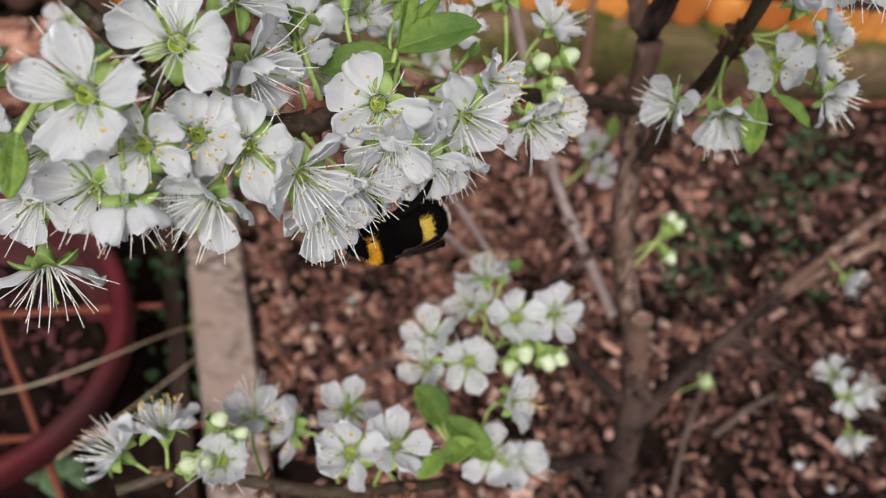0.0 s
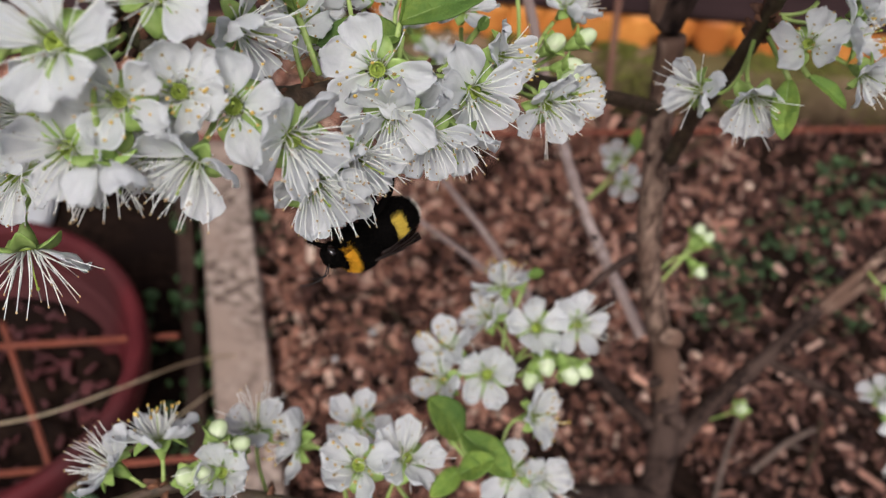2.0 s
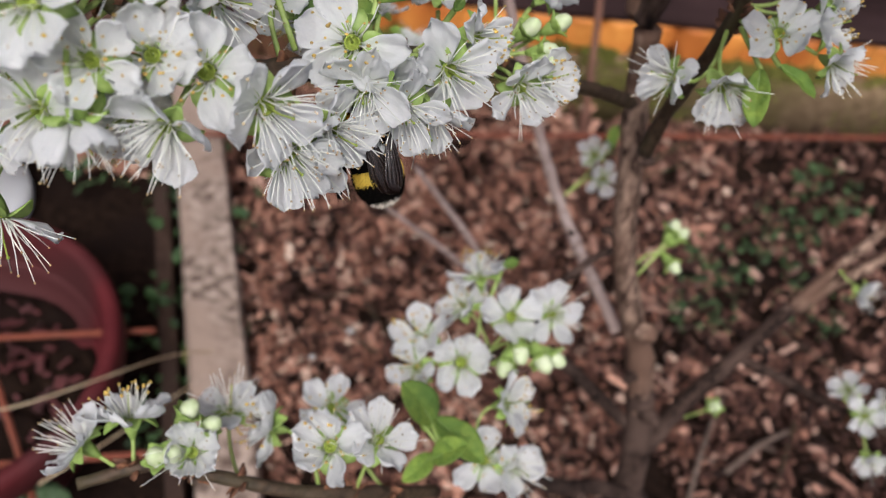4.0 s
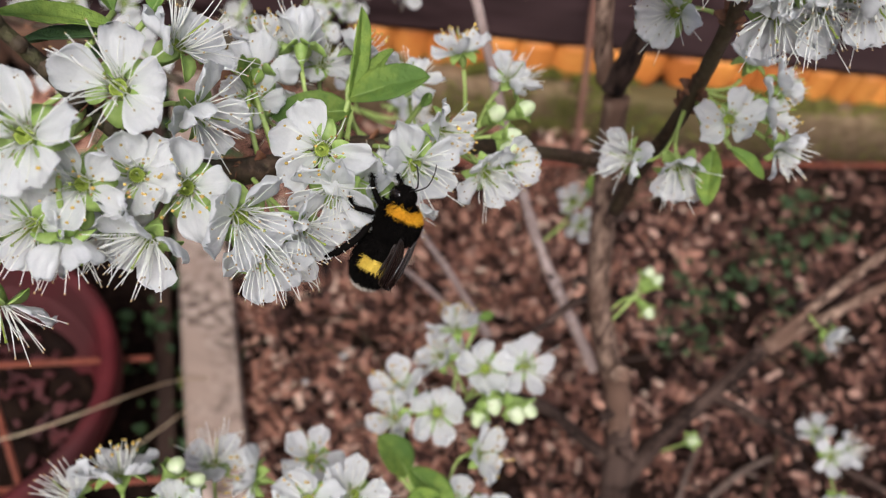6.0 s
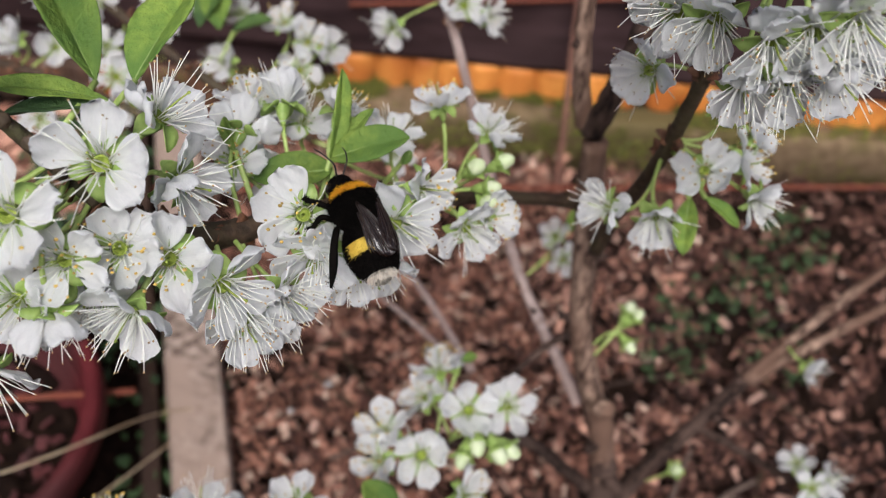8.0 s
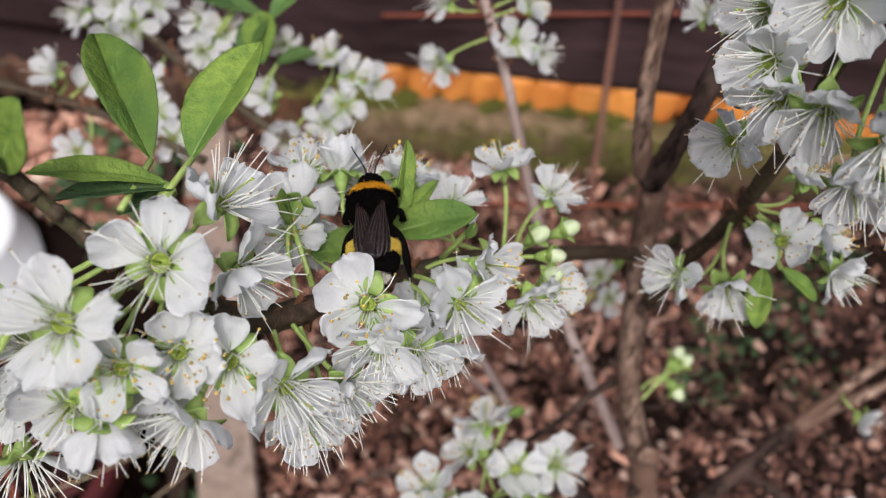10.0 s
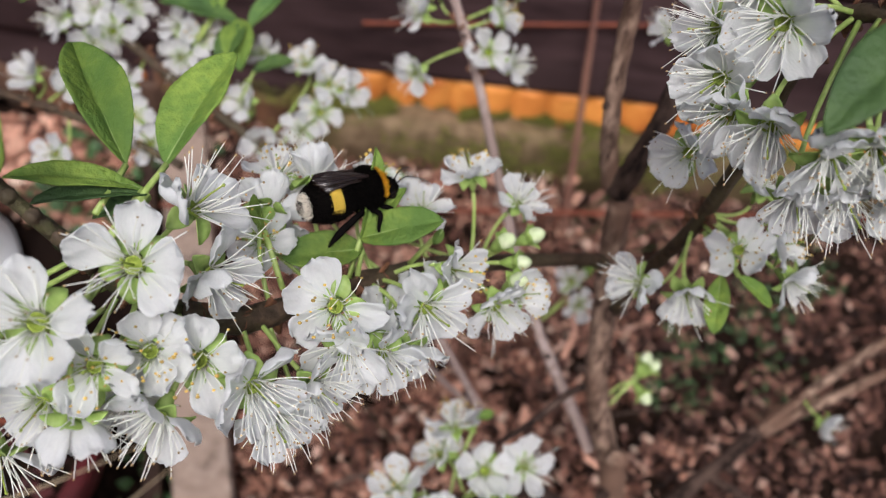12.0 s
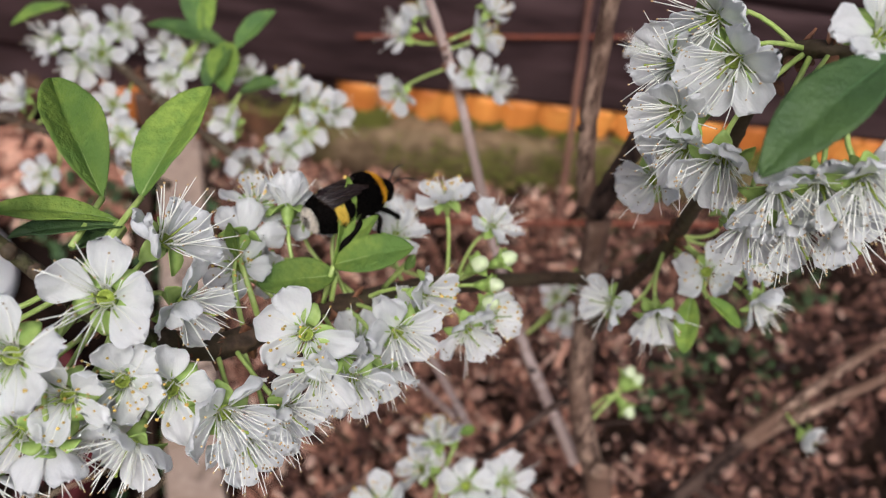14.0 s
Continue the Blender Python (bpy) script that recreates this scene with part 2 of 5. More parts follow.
def tube(points, sides=10, lumps=0.0, freq=120.0, caps=True):
    """Vertices and faces of a tube along points (x, y, z, r)."""
    verts, faces = [], []
    side = None
    for i, q in enumerate(points):
        a = Vector(points[max(i - 1, 0)][:3])
        b = Vector(points[min(i + 1, len(points) - 1)][:3])
        d = (b - a).normalized()
        if side is None:
            side = d.orthogonal().normalized()
        side = (side - d * side.dot(d)).normalized()
        other = d.cross(side)
        c = Vector(q[:3])
        for k in range(sides):
            w = 2 * math.pi * k / sides
            out = side * math.cos(w) + other * math.sin(w)
            r = q[3]
            if lumps:
                r *= 1 + lumps * noise.noise((c + out * r) * freq) + lumps * 0.5 * noise.noise((c + out * r) * freq * 3.1)
            verts.append(c + out * r)
    for i in range(len(points) - 1):
        for k in range(sides):
            j = (k + 1) % sides
            faces.append((i * sides + k, i * sides + j, (i + 1) * sides + j, (i + 1) * sides + k))
    if caps:
        faces.append(tuple(range(sides - 1, -1, -1)))
        faces.append(tuple((len(points) - 1) * sides + k for k in range(sides)))
    return verts, faces


def lathe(prof, n):
    """A surface of revolution about z from (radius, height) pairs."""
    verts = [Vector((r * math.cos(2 * math.pi * k / n), r * math.sin(2 * math.pi * k / n), z)) for r, z in prof for k in range(n)]
    faces = [(i * n + k, i * n + (k + 1) % n, (i + 1) * n + (k + 1) % n, (i + 1) * n + k) for i in range(len(prof) - 1) for k in range(n)]
    return verts, faces


def joined(*pieces):
    verts, faces = [], []
    for v, f in pieces:
        o = len(verts)
        verts.extend(v)
        faces.extend(tuple(i + o for i in face) for face in f)
    return verts, faces


def ball(c, rx, ry, rz, rings=8, sides=12, lumps=0.0, freq=300.0):
    verts, faces = [Vector((c[0], c[1], c[2] - rz))], []
    for i in range(1, rings):
        a = -math.pi / 2 + math.pi * i / rings
        for k in range(sides):
            w = 2 * math.pi * k / sides
            v = Vector((math.cos(a) * math.cos(w), math.cos(a) * math.sin(w), math.sin(a)))
            s = 1 + (lumps * noise.noise(v * freq) if lumps else 0)
            verts.append(Vector((c[0] + rx * v.x * s, c[1] + ry * v.y * s, c[2] + rz * v.z * s)))
    verts.append(Vector((c[0], c[1], c[2] + rz)))
    for k in range(sides):
        faces.append((0, 1 + (k + 1) % sides, 1 + k))
        last = 1 + (rings - 2) * sides
        faces.append((last + k, last + (k + 1) % sides, len(verts) - 1))
    for i in range(rings - 2):
        for k in range(sides):
            a, b = 1 + i * sides + k, 1 + i * sides + (k + 1) % sides
            faces.append((a, b, b + sides, a + sides))
    return verts, faces


def slab(rows, thick):
    """A closed thin sheet from a grid of points (rows of equal length), thick downwards along its normals."""
    nr, nc = len(rows), len(rows[0])
    top = [Vector(p) for r in rows for p in r]
    low = []
    for i in range(nr):
        for j in range(nc):
            du = top[min(i + 1, nr - 1) * nc + j] - top[max(i - 1, 0) * nc + j]
            dv = top[i * nc + min(j + 1, nc - 1)] - top[i * nc + max(j - 1, 0)]
            n = du.cross(dv)
            n = n.normalized() if n.length > 1e-12 else Vector((0, 0, 1))
            low.append(top[i * nc + j] - n * thick)
    faces = []
    o = nr * nc
    for i in range(nr - 1):
        for j in range(nc - 1):
            a, b, c, d = i * nc + j, (i + 1) * nc + j, (i + 1) * nc + j + 1, i * nc + j + 1
            faces += [(a, b, c, d), (o + d, o + c, o + b, o + a)]
    for i in range(nr - 1):
        a, b = i * nc, (i + 1) * nc
        faces.append((a, o + a, o + b, b))
        a, b = i * nc + nc - 1, (i + 1) * nc + nc - 1
        faces.append((b, o + b, o + a, a))
    for j in range(nc - 1):
        a, b = j, j + 1
        faces.append((b, o + b, o + a, a))
        a, b = (nr - 1) * nc + j, (nr - 1) * nc + j + 1
        faces.append((a, o + a, o + b, b))
    return top + low, faces


def board(a, b, up, across, thick, width, wear=0.0, steps=24, freq=30.0):
    """A worn board from a to b; width along across, thick along up."""
    a, b, up, across = Vector(a), Vector(b), Vector(up).normalized(), Vector(across).normalized()
    ring = [(-0.5, 0), (-0.5, 0.88), (-0.44, 1), (-0.15, 1), (0.15, 1), (0.44, 1), (0.5, 0.88), (0.5, 0)]
    verts, faces = [], []
    for i in range(steps + 1):
        c = a.lerp(b, i / steps)
        for u, v in ring:
            p = c + across * (u * width) + up * (v * thick)
            if wear:
                p += (across * noise.noise(p * freq) + up * noise.noise(p * freq + Vector((7, 3, 1)))) * wear
            verts.append(p)
    m = len(ring)
    for i in range(steps):
        for k in range(m):
            j = (k + 1) % m
            faces.append((i * m + k, i * m + j, (i + 1) * m + j, (i + 1) * m + k))
    faces.append(tuple(range(m)))
    faces.append(tuple(steps * m + k for k in range(m - 1, -1, -1)))
    return verts, faces


# ---- ground, mulch and the borders ----
rng = random.Random(5)
WALL_DIR = Vector((0.98, 0.2, 0)).normalized()
WALL_OUT = Vector((WALL_DIR.y, -WALL_DIR.x, 0))
PLANK_A, PLANK_B = Vector((-0.286, 0.612, 0)), Vector((-0.046, 0.078, 0))
PLANK_DIR = (PLANK_B - PLANK_A).normalized()
PLANK_SIDE = Vector((-PLANK_DIR.y, PLANK_DIR.x, 0))


def beside_plank(p):
    """How far p lies on the mulch's side of the plank."""
    return (Vector(p) - PLANK_A).dot(PLANK_SIDE)


def before_wall(p):
    return (Vector(p) - Vector((0, 0.672, 0))).dot(WALL_OUT)


def ground():
    xs = [-60, -12, -3] + [-1.2 + 0.04 * i for i in range(64)] + [3, 12, 60]
    ys = [-60, -12, -3] + [-0.6 + 0.04 * i for i in range(64)] + [4, 14, 60]
    verts = []
    for y in ys:
        for x in xs:
            h = 0.006 * noise.noise((x * 9, y * 9, 0)) + 0.003 * noise.noise((x * 31, y * 31, 2)) - 0.006
            verts.append((x, y, h if abs(x) < 3 and abs(y) < 3 else -0.006))
    n = len(xs)
    faces = [(j * n + i, j * n + i + 1, (j + 1) * n + i + 1, (j + 1) * n + i) for j in range(len(ys) - 1) for i in range(n - 1)]
    tagged(new("ground", mesh_of("ground", verts, faces, SOIL)), "dark damp garden soil under the bark mulch", "ground", kind="structure")


def chip(c, l, w, h, turn, tip):
    """One split piece of bark."""
    m = Matrix.Translation(c) @ Euler((tip[0], tip[1], turn)).to_matrix().to_4x4()
    j = lambda s: 1 + rng.uniform(-s, s)
    top = [(-l / 2 * j(.2), -w / 2 * j(.3), h * j(.3)), (l / 2 * j(.25), -w / 2 * j(.5), h * j(.3)), (l / 2 * j(.25), w / 2 * j(.5), h * j(.4)), (-l / 2 * j(.2), w / 2 * j(.3), h * j(.4))]
    low = [(x * 1.08, y * 1.08, 0) for x, y, _ in top]
    verts = [m @ Vector(p) for p in low + top]
    return verts, [(3, 2, 1, 0), (4, 5, 6, 7), (0, 1, 5, 4), (1, 2, 6, 5), (2, 3, 7, 6), (3, 0, 4, 7)]


def mulch():
    root = thing("bark_mulch", (0, 0, 0), "loose reddish brown bark chip mulch covering the bed", "mulch", kind="structure")
    singles = 0
    heaps = {False: ([], []), True: ([], [])}
    made = 0
    while made < 112000:
        p = Vector((rng.uniform(-0.42, 0.95), rng.uniform(0.0, 0.98), 0))
        if beside_plank(p) < 0.018 or (before_wall(p) < 0.004 and not (p.x < -0.16 and before_wall(p) > -0.03)):
            made += 0.2
            continue
        made += 1
        far = min(1.0, max(0.0, (p.x - 0.02) / 0.3))
        edge = max((p.x - 0.55) / 0.4, (0.16 - p.y) / 0.16, 0.0)
        if rng.random() < 0.66 * far or rng.random() < edge:
            continue
        drift = noise.noise((p.x * 22, p.y * 22, 9)) + 0.6 * noise.noise((p.x * 60, p.y * 60, 4))
        if rng.random() < 0.30 - 1.2 * drift:
            continue
        big = rng.random()
        l = rng.uniform(0.0028, 0.006) if big < 0.62 else rng.uniform(0.006, 0.0115) if big < 0.95 else rng.uniform(0.0115, 0.024)
        w = min(l * (rng.uniform(0.10, 0.3) if made % 3 < 1.4 else rng.uniform(0.3, 0.95)), rng.uniform(0.0014, 0.0065))
        h = rng.uniform(0.0010, 0.0032)
        z = 0.004 * noise.noise((p.x * 12, p.y * 12, 5)) + rng.uniform(-0.007, 0.014 - 0.006 * far)
        v, f = chip((p.x, p.y, z), l, w, h, rng.uniform(0, 6.3), (rng.gauss(0, 0.5), rng.gauss(0, 0.5)))
        # brighter chips gather by the plank; the light falling there is in their colour
        fresh = rng.random() < 0.62 * (1 - far) + 0.5 * drift - 0.25 * far
        # the large pieces on top, between the plank and the stem, lie singly
        if l > 0.008 and z > 0.004 and singles < 300 and -0.14 < p.x < 0.14 and 0.20 < p.y < 0.42:
            part_mesh("wood_chip", mesh_of("wood_chip", [q - Vector((p.x, p.y, z)) for q in v], f, CHIP_SINGLE[fresh], False), root, Matrix.Translation((p.x, p.y, z)))
            singles += 1
            continue
        verts, faces = heaps[fresh]
        o = len(verts)
        verts.extend(v)
        faces.extend(tuple(i + o for i in q) for q in f)
    # the chips go on behind the red pot, towards the wall
    verts, faces = heaps[True]
    for i in range(5200):
        p = Vector((rng.uniform(-0.75, -0.22), rng.uniform(0.47, 0.68), 0))
        if beside_plank(p) > -0.05 or before_wall(p) < 0.0 or (p - Vector((-0.411, 0.394, 0))).length < 0.082:
            continue
        l = rng.uniform(0.005, 0.016)
        v, f = chip((p.x, p.y, rng.uniform(-0.003, 0.006)), l, l * rng.uniform(.3, .9), rng.uniform(.001, .003), rng.uniform(0, 6.3), (rng.gauss(0, .3), rng.gauss(0, .3)))
        o = len(verts)
        verts.extend(v)
        faces.extend(tuple(k + o for k in q) for q in f)
    for fresh, label in ((False, "dark reddish brown bark chips"), (True, "lighter orange-brown bark chips, sunlight put into their colour")):
        rest = part_mesh("chip_layer", mesh_of("chip_layer", *heaps[fresh], CHIP_BRIGHT if fresh else CHIP, False), root, None, label)
        rest["kind"] = "stuff"


def litter():
    """Thin dead twigs and stalks that lie on the mulch."""
    for i in range(46):
        p = Vector((rng.uniform(-0.1, 0.8), rng.uniform(0.1, 0.75), 0.006))
        if beside_plank(p) < 0.04 or before_wall(p) < 0.02:
            continue
        a, l = rng.uniform(0, 6.3), rng.uniform(0.03, 0.13)
        d = Vector((math.cos(a), math.sin(a), rng.uniform(-0.02, 0.12)))
        s = Vector((-d.y, d.x, 0)) * rng.uniform(-0.15, 0.15)
        r = rng.uniform(0.0006, 0.0016)
        pts = [(*(p + d * (l * (k - 2) / 4) + s * (l * ((k - 2) / 4) ** 2) + Vector((0, 0, 0.003))), r * (1.1 - 0.12 * k)) for k in range(5)]
        ob = new("fallen_twig", mesh_of("fallen_twig", *tube(spline(pts, 3), 6, 0.2), TWIG if i % 4 else BARK))
        tagged(ob, "thin dry twig lying on the bark mulch", "twig", "twigs on the mulch")


def plank():
    root = thing("edging_plank", PLANK_A, "weathered grey-brown wooden edging plank beside the mulch", "plank")
    v, f = board((0, 0, -0.02), PLANK_B - PLANK_A, (0, 0, 1), PLANK_SIDE, 0.05, 0.040, 0.0012, 60, 70)
    part_mesh("plank_body", mesh_of("plank_body", v, f, PLANK, False), root)
    bits = []
    for i in range(26):
        q = PLANK_DIR * rng.uniform(0.02, 0.58) + PLANK_SIDE * rng.uniform(-0.018, 0.018) + Vector((0, 0, 0.03))
        bits.append(chip(q, rng.uniform(0.004, 0.011), rng.uniform(0.003, 0.006), 0.002, rng.uniform(0, 6), (0, 0)))
    crumbs = new("bark_crumbs", mesh_of("bark_crumbs", *joined(*bits), CHIP, False))
    crumbs.location = PLANK_A
    tagged(crumbs, "small bark crumbs lying on the edging plank", "mulch", kind="stuff")
    off = PLANK_SIDE * -0.034
    root2 = thing("edging_board", PLANK_A + off, "narrow dark brown board on edge beside the plank", "board")
    v, f = board((0, 0, -0.05), PLANK_B - PLANK_A + Vector((0, 0, -0.05)), (0, 0, 1), PLANK_SIDE, 0.07, 0.013, 0.0008, 30, 40)
    part_mesh("board_body", mesh_of("board_body", v, f, EDGE_BOARD, False), root2)


def wall():
    at = Vector((0.0, 0.69, 0))
    kerb = thing("mossy_kerb", at, "low pale stone kerb overgrown with green moss along the wall", "kerb")
    v, f = board(WALL_DIR * -0.17 + WALL_OUT * 0.013 + Vector((0, 0, -0.03)), WALL_DIR * 1.6 + WALL_OUT * 0.013 + Vector((0, 0, -0.03)), (0, 0, 1), WALL_OUT, 0.088, 0.036, 0.004, 90, 22)
    part_mesh("kerb_body", mesh_of("kerb_body", v, f, KERB), kerb)
    tufts = []
    for i in range(30000):
        s = rng.gauss(0.04, 0.11) if i % 4 else rng.uniform(-0.17, 0.9)
        u = rng.uniform(-0.005, 0.035)
        z = 0.060 if u < 0.028 else rng.uniform(0.0, 0.060)
        if noise.noise((s * 14, u * 30, z * 20)) + 0.7 * noise.noise((s * 55, u * 80, z * 50)) < -0.05:
            continue
        q = WALL_DIR * s + WALL_OUT * u + Vector((0, 0, z))
        d = Vector((rng.gauss(0, .5), rng.gauss(-.3, .5), rng.uniform(.3, 1))).normalized() * rng.uniform(0.003, 0.008)
        a = d.orthogonal().normalized() * 0.0012
        tufts.append(([q - a, q + a, q + d], [(0, 1, 2)]))
    part_mesh("moss_cushion", mesh_of("moss_cushion", *joined(*tufts), MOSS, False), kerb, None, "yellow-green moss")
    kerb.children[-1]["kind"] = "stuff"
    strip = thing("orange_edging", at, "row of bright orange rounded wooden edging pegs under the dark boards", "edging")
    s = -0.9
    base = WALL_OUT * -0.012
    while s < 1.1:
        w = rng.uniform(0.016, 0.044)
        q = base + WALL_DIR * (s + w / 2) + WALL_OUT * rng.uniform(-0.001, 0.002)
        low, high = (0.056 - rng.uniform(0, 0.012), 0.094) if s > -0.17 else (0.004, 0.058 - rng.uniform(0, 0.012))
        rows = []
        for i in range(7):
            t = i / 6
            rows.append([q + WALL_DIR * (w * 0.5 * math.sin(math.pi * (j / 8 - 0.5)) * (0.72 + 0.28 * min(1, t * 2.2))) + WALL_OUT * (0.012 * math.cos(math.pi * (j / 8 - 0.5))) + Vector((0, 0, low + t * (high - low) + (1 - t) * 0.018 * abs(math.sin(math.pi * (j / 8 - 0.5))) ** 3)) for j in range(9)])
        # left of the kerb's end most pegs are brown
        part_mesh("peg", mesh_of("peg", *slab(rows, 0.006), ORANGE_WOOD if s > -0.17 or rng.random() < 0.15 else BROWN_WOOD), strip)
        s += w * 0.97
    fence = thing("board_wall", at, "dark brown stained board wall behind the bed", "wall", kind="structure")
    v, f = board(WALL_DIR * -1.6 + WALL_OUT * -0.024 + Vector((0, 0, 0.045)), WALL_DIR * -0.15 + WALL_OUT * -0.024 + Vector((0, 0, 0.045)), WALL_OUT, (0, 0, 1), 0.018, 0.09, 0.001, 40, 12)
    part_mesh("board", mesh_of("board", v, f, DARK_WOOD), fence)
    z = 0.094
    for h, inset in ((0.130, 0.0), (0.14, 0.004), (0.14, 0.002), (0.14, 0.003), (0.14, 0.001)):
        c = WALL_OUT * (-0.012 - inset) + Vector((0, 0, z))
        v, f = board(WALL_DIR * -1.6 + c + Vector((0, 0, h / 2)), WALL_DIR * 1.9 + c + Vector((0, 0, h / 2)), WALL_OUT, (0, 0, 1), 0.022, h - 0.003, 0.001, 60, 12)
        part_mesh("board", mesh_of("board", v, f, DARK_WOOD), fence)
        z += h


def mesh_panel():
    """Rusty reinforcing rods that stand and lie about the bed."""
    def rod(a, b, r=0.0021, label="rusty iron rod of a reinforcing mesh", bend=0.0):
        a, b = Vector(a), Vector(b)
        m = (a + b) / 2 + Vector((0, 0, bend))
        pts = spline([(*a, r), (*m, r), (*b, r)], 12)
        ob = new("rusty_rod", mesh_of("rusty_rod", *tube(pts, 8, 0.14, 300), RUST))
        tagged(ob, label, "rod", "rusty mesh rods")
    rod((-0.36, 0.216, 0.084), (-0.176, 0.282, 0.08))
    rod((-0.36, 0.128, 0.084), (-0.125, 0.210, 0.08))
    rod((-0.285, 0.264, 0.079), (-0.185, 0.151, 0.076))
    rod((-0.25, 0.480, 0.05), (0.75, 0.80, 0.05))
    rod((-0.130, 0.647, 0.153), (0.171, 0.709, 0.195), 0.0018)
    cane = [(0.092, 0.594, 0.000, 0.0034), (0.075, 0.638, 0.110, 0.0031), (0.058, 0.682, 0.219, 0.0028), (0.044, 0.679, 0.315, 0.0026)]
    tagged(new("dead_cane", mesh_of("dead_cane", *tube(spline(cane, 10), 9, 0.12, 150), CANE)), "reddish brown dead cane standing by the wall", "cane")


def pot():
    c = Vector((-0.282, 0.2245, 0.0))
    root = thing("flower_pot", c, "large round dull red plastic flower pot filled with dark soil", "flower pot")
    prof = [(0.072, 0.0), (0.088, 0.075), (0.100, 0.079), (0.1035, 0.084), (0.1035, 0.101), (0.1020, 0.105), (0.098, 0.106), (0.094, 0.1045), (0.0925, 0.100), (0.091, 0.090), (0.087, 0.070), (0.081, 0.045), (0.001, 0.038)]
    n = 64
    verts, faces = [], []
    for r, z in prof:
        for k in range(n):
            w = 2 * math.pi * k / n
            verts.append((r * math.cos(w), r * math.sin(w), z))
    for i in range(len(prof) - 1):
        for k in range(n):
            j = (k + 1) % n
            faces.append((i * n + k, i * n + j, (i + 1) * n + j, (i + 1) * n + k))
    part_mesh("pot_shell", mesh_of("pot_shell", verts, faces, POT), root)
    rings = []
    for i in range(12):
        rings.append([Vector((r * math.cos(w), r * math.sin(w), 0.046 + 0.005 * noise.noise((r * 30 * math.cos(w), r * 30 * math.sin(w), 3)))) for w in [2 * math.pi * k / 40 for k in range(41)] for r in [0.0815 * i / 11]])
    part_mesh("potting_soil", mesh_of("potting_soil", *slab(rings, 0.004), SOIL), root)
    bits = []
    for i in range(160):
        r, w = 0.074 * math.sqrt(rng.random()), rng.uniform(0, 6.3)
        l = rng.uniform(0.004, 0.010)
        bits.append(chip((r * math.cos(w) * .95, r * math.sin(w) * .95, 0.050 + rng.uniform(0, 0.004)), l, l * rng.uniform(.2, .6), 0.0012, rng.uniform(0, 6), (rng.gauss(0, .3), rng.gauss(0, .3))))
    ob = part_mesh("dead_leaves", mesh_of("dead_leaves", *joined(*bits), POT_LITTER, False), root, None, "reddish dry leaf scraps")
    ob["kind"] = "stuff"


POT_LITTER = material("dry_leaf_scrap", (0.055, 0.011, 0.011), 0.8, (0.085, 0.020, 0.019), 120, 0.5, island=0.4)


def stems():
    def stem(pts, label):
        ob = new("dry_stem", mesh_of("dry_stem", *tube(spline(pts, 8), 7, 0.1, 300), STRAW))
        tagged(ob, label, "stem", "dry stems")
    stem([(-0.232, 0.174, 0.135, 0.0006), (-0.208, 0.193, 0.125, 0.0006), (-0.184, 0.221, 0.113, 0.0006), (-0.166, 0.259, 0.085, 0.0006), (-0.157, 0.286, 0.055, 0.0006), (-0.143, 0.304, 0.034, 0.0006)], "pale dry stem leaning over the pot onto the plank")
    stem([(-0.192, 0.168, 0.090, 0.0007), (-0.173, 0.198, 0.085, 0.0007), (-0.161, 0.237, 0.062, 0.0007), (-0.152, 0.276, 0.036, 0.0007)], "thin brown dry stem leaning against the plank")


def weed(c, n, size, spread, label):
    bits = []
    for i in range(n):
        a, r = rng.uniform(0, 6.3), spread * math.sqrt(rng.random())
        q = Vector((c[0] + r * math.cos(a), c[1] + r * math.sin(a), rng.uniform(0.004, 0.004 + size * 1.4)))
        d = Vector((rng.gauss(0, 1), rng.gauss(0, 1), rng.uniform(-.1, .8))).normalized()
        s, up = frame_on(d)
        l = size * rng.uniform(.5, 1)
        rows = []
        for t in (0, .3, .65, 1):
            w = l * (0.06, .36, .34, .04)[(0, .3, .65, 1).index(t)]
            rows.append([q + d * (l * t) - s * w + up * (w * .3), q + d * (l * t), q + d * (l * t) + s * w + up * (w * .3)])
        bits.append(slab(rows, 0.0003))
    ob = new("weed_patch", mesh_of("weed_patch", *joined(*bits), WEED))
    tagged(ob, label, "weeds", kind="stuff")


def weeds():
    for x, y, n, s, sp in ((0.225, 0.515, 64, 0.008, 0.035), (0.275, 0.560, 56, 0.008, 0.04), (0.205, 0.46, 60, 0.007, 0.03), (0.30, 0.49, 50, 0.006, 0.035), (0.33, 0.63, 60, 0.009, 0.04)):
        weed((x, y), n, s, sp, "small green weeds sprouting through the bark mulch")
    for x, y, n, s, sp in ((-0.205, 0.43, 40, 0.014, 0.05), (-0.185, 0.335, 50, 0.013, 0.045), (-0.165, 0.26, 28, 0.012, 0.03), (-0.30, 0.52, 120, 0.016, 0.09)):
        weed((x, y), n, s, sp, "low green weeds in the dark bed beside the pot")
    for i in range(9):
        a = Vector((0.12 + rng.gauss(0, .02), 0.60 + rng.gauss(0, .015), 0))
        d = Vector((rng.gauss(0.35, .2), rng.gauss(0, .2), 1)).normalized()
        l = rng.uniform(.05, .09)
        s, up = frame_on(d)
        rows = [[a + d * (l * t) + Vector((.02, 0, 0)) * t * t - s * w, a + d * (l * t) + Vector((.02, 0, 0)) * t * t + up * w * .5, a + d * (l * t) + Vector((.02, 0, 0)) * t * t + s * w] for t, w in ((0, .0014), (.4, .0016), (.8, .001), (1, .0001))]
        tagged(new("grass_blade", mesh_of("grass_blade", *slab(rows, 0.0002), WEED)), "single green grass blade beside the kerb", "grass", "grass blades")


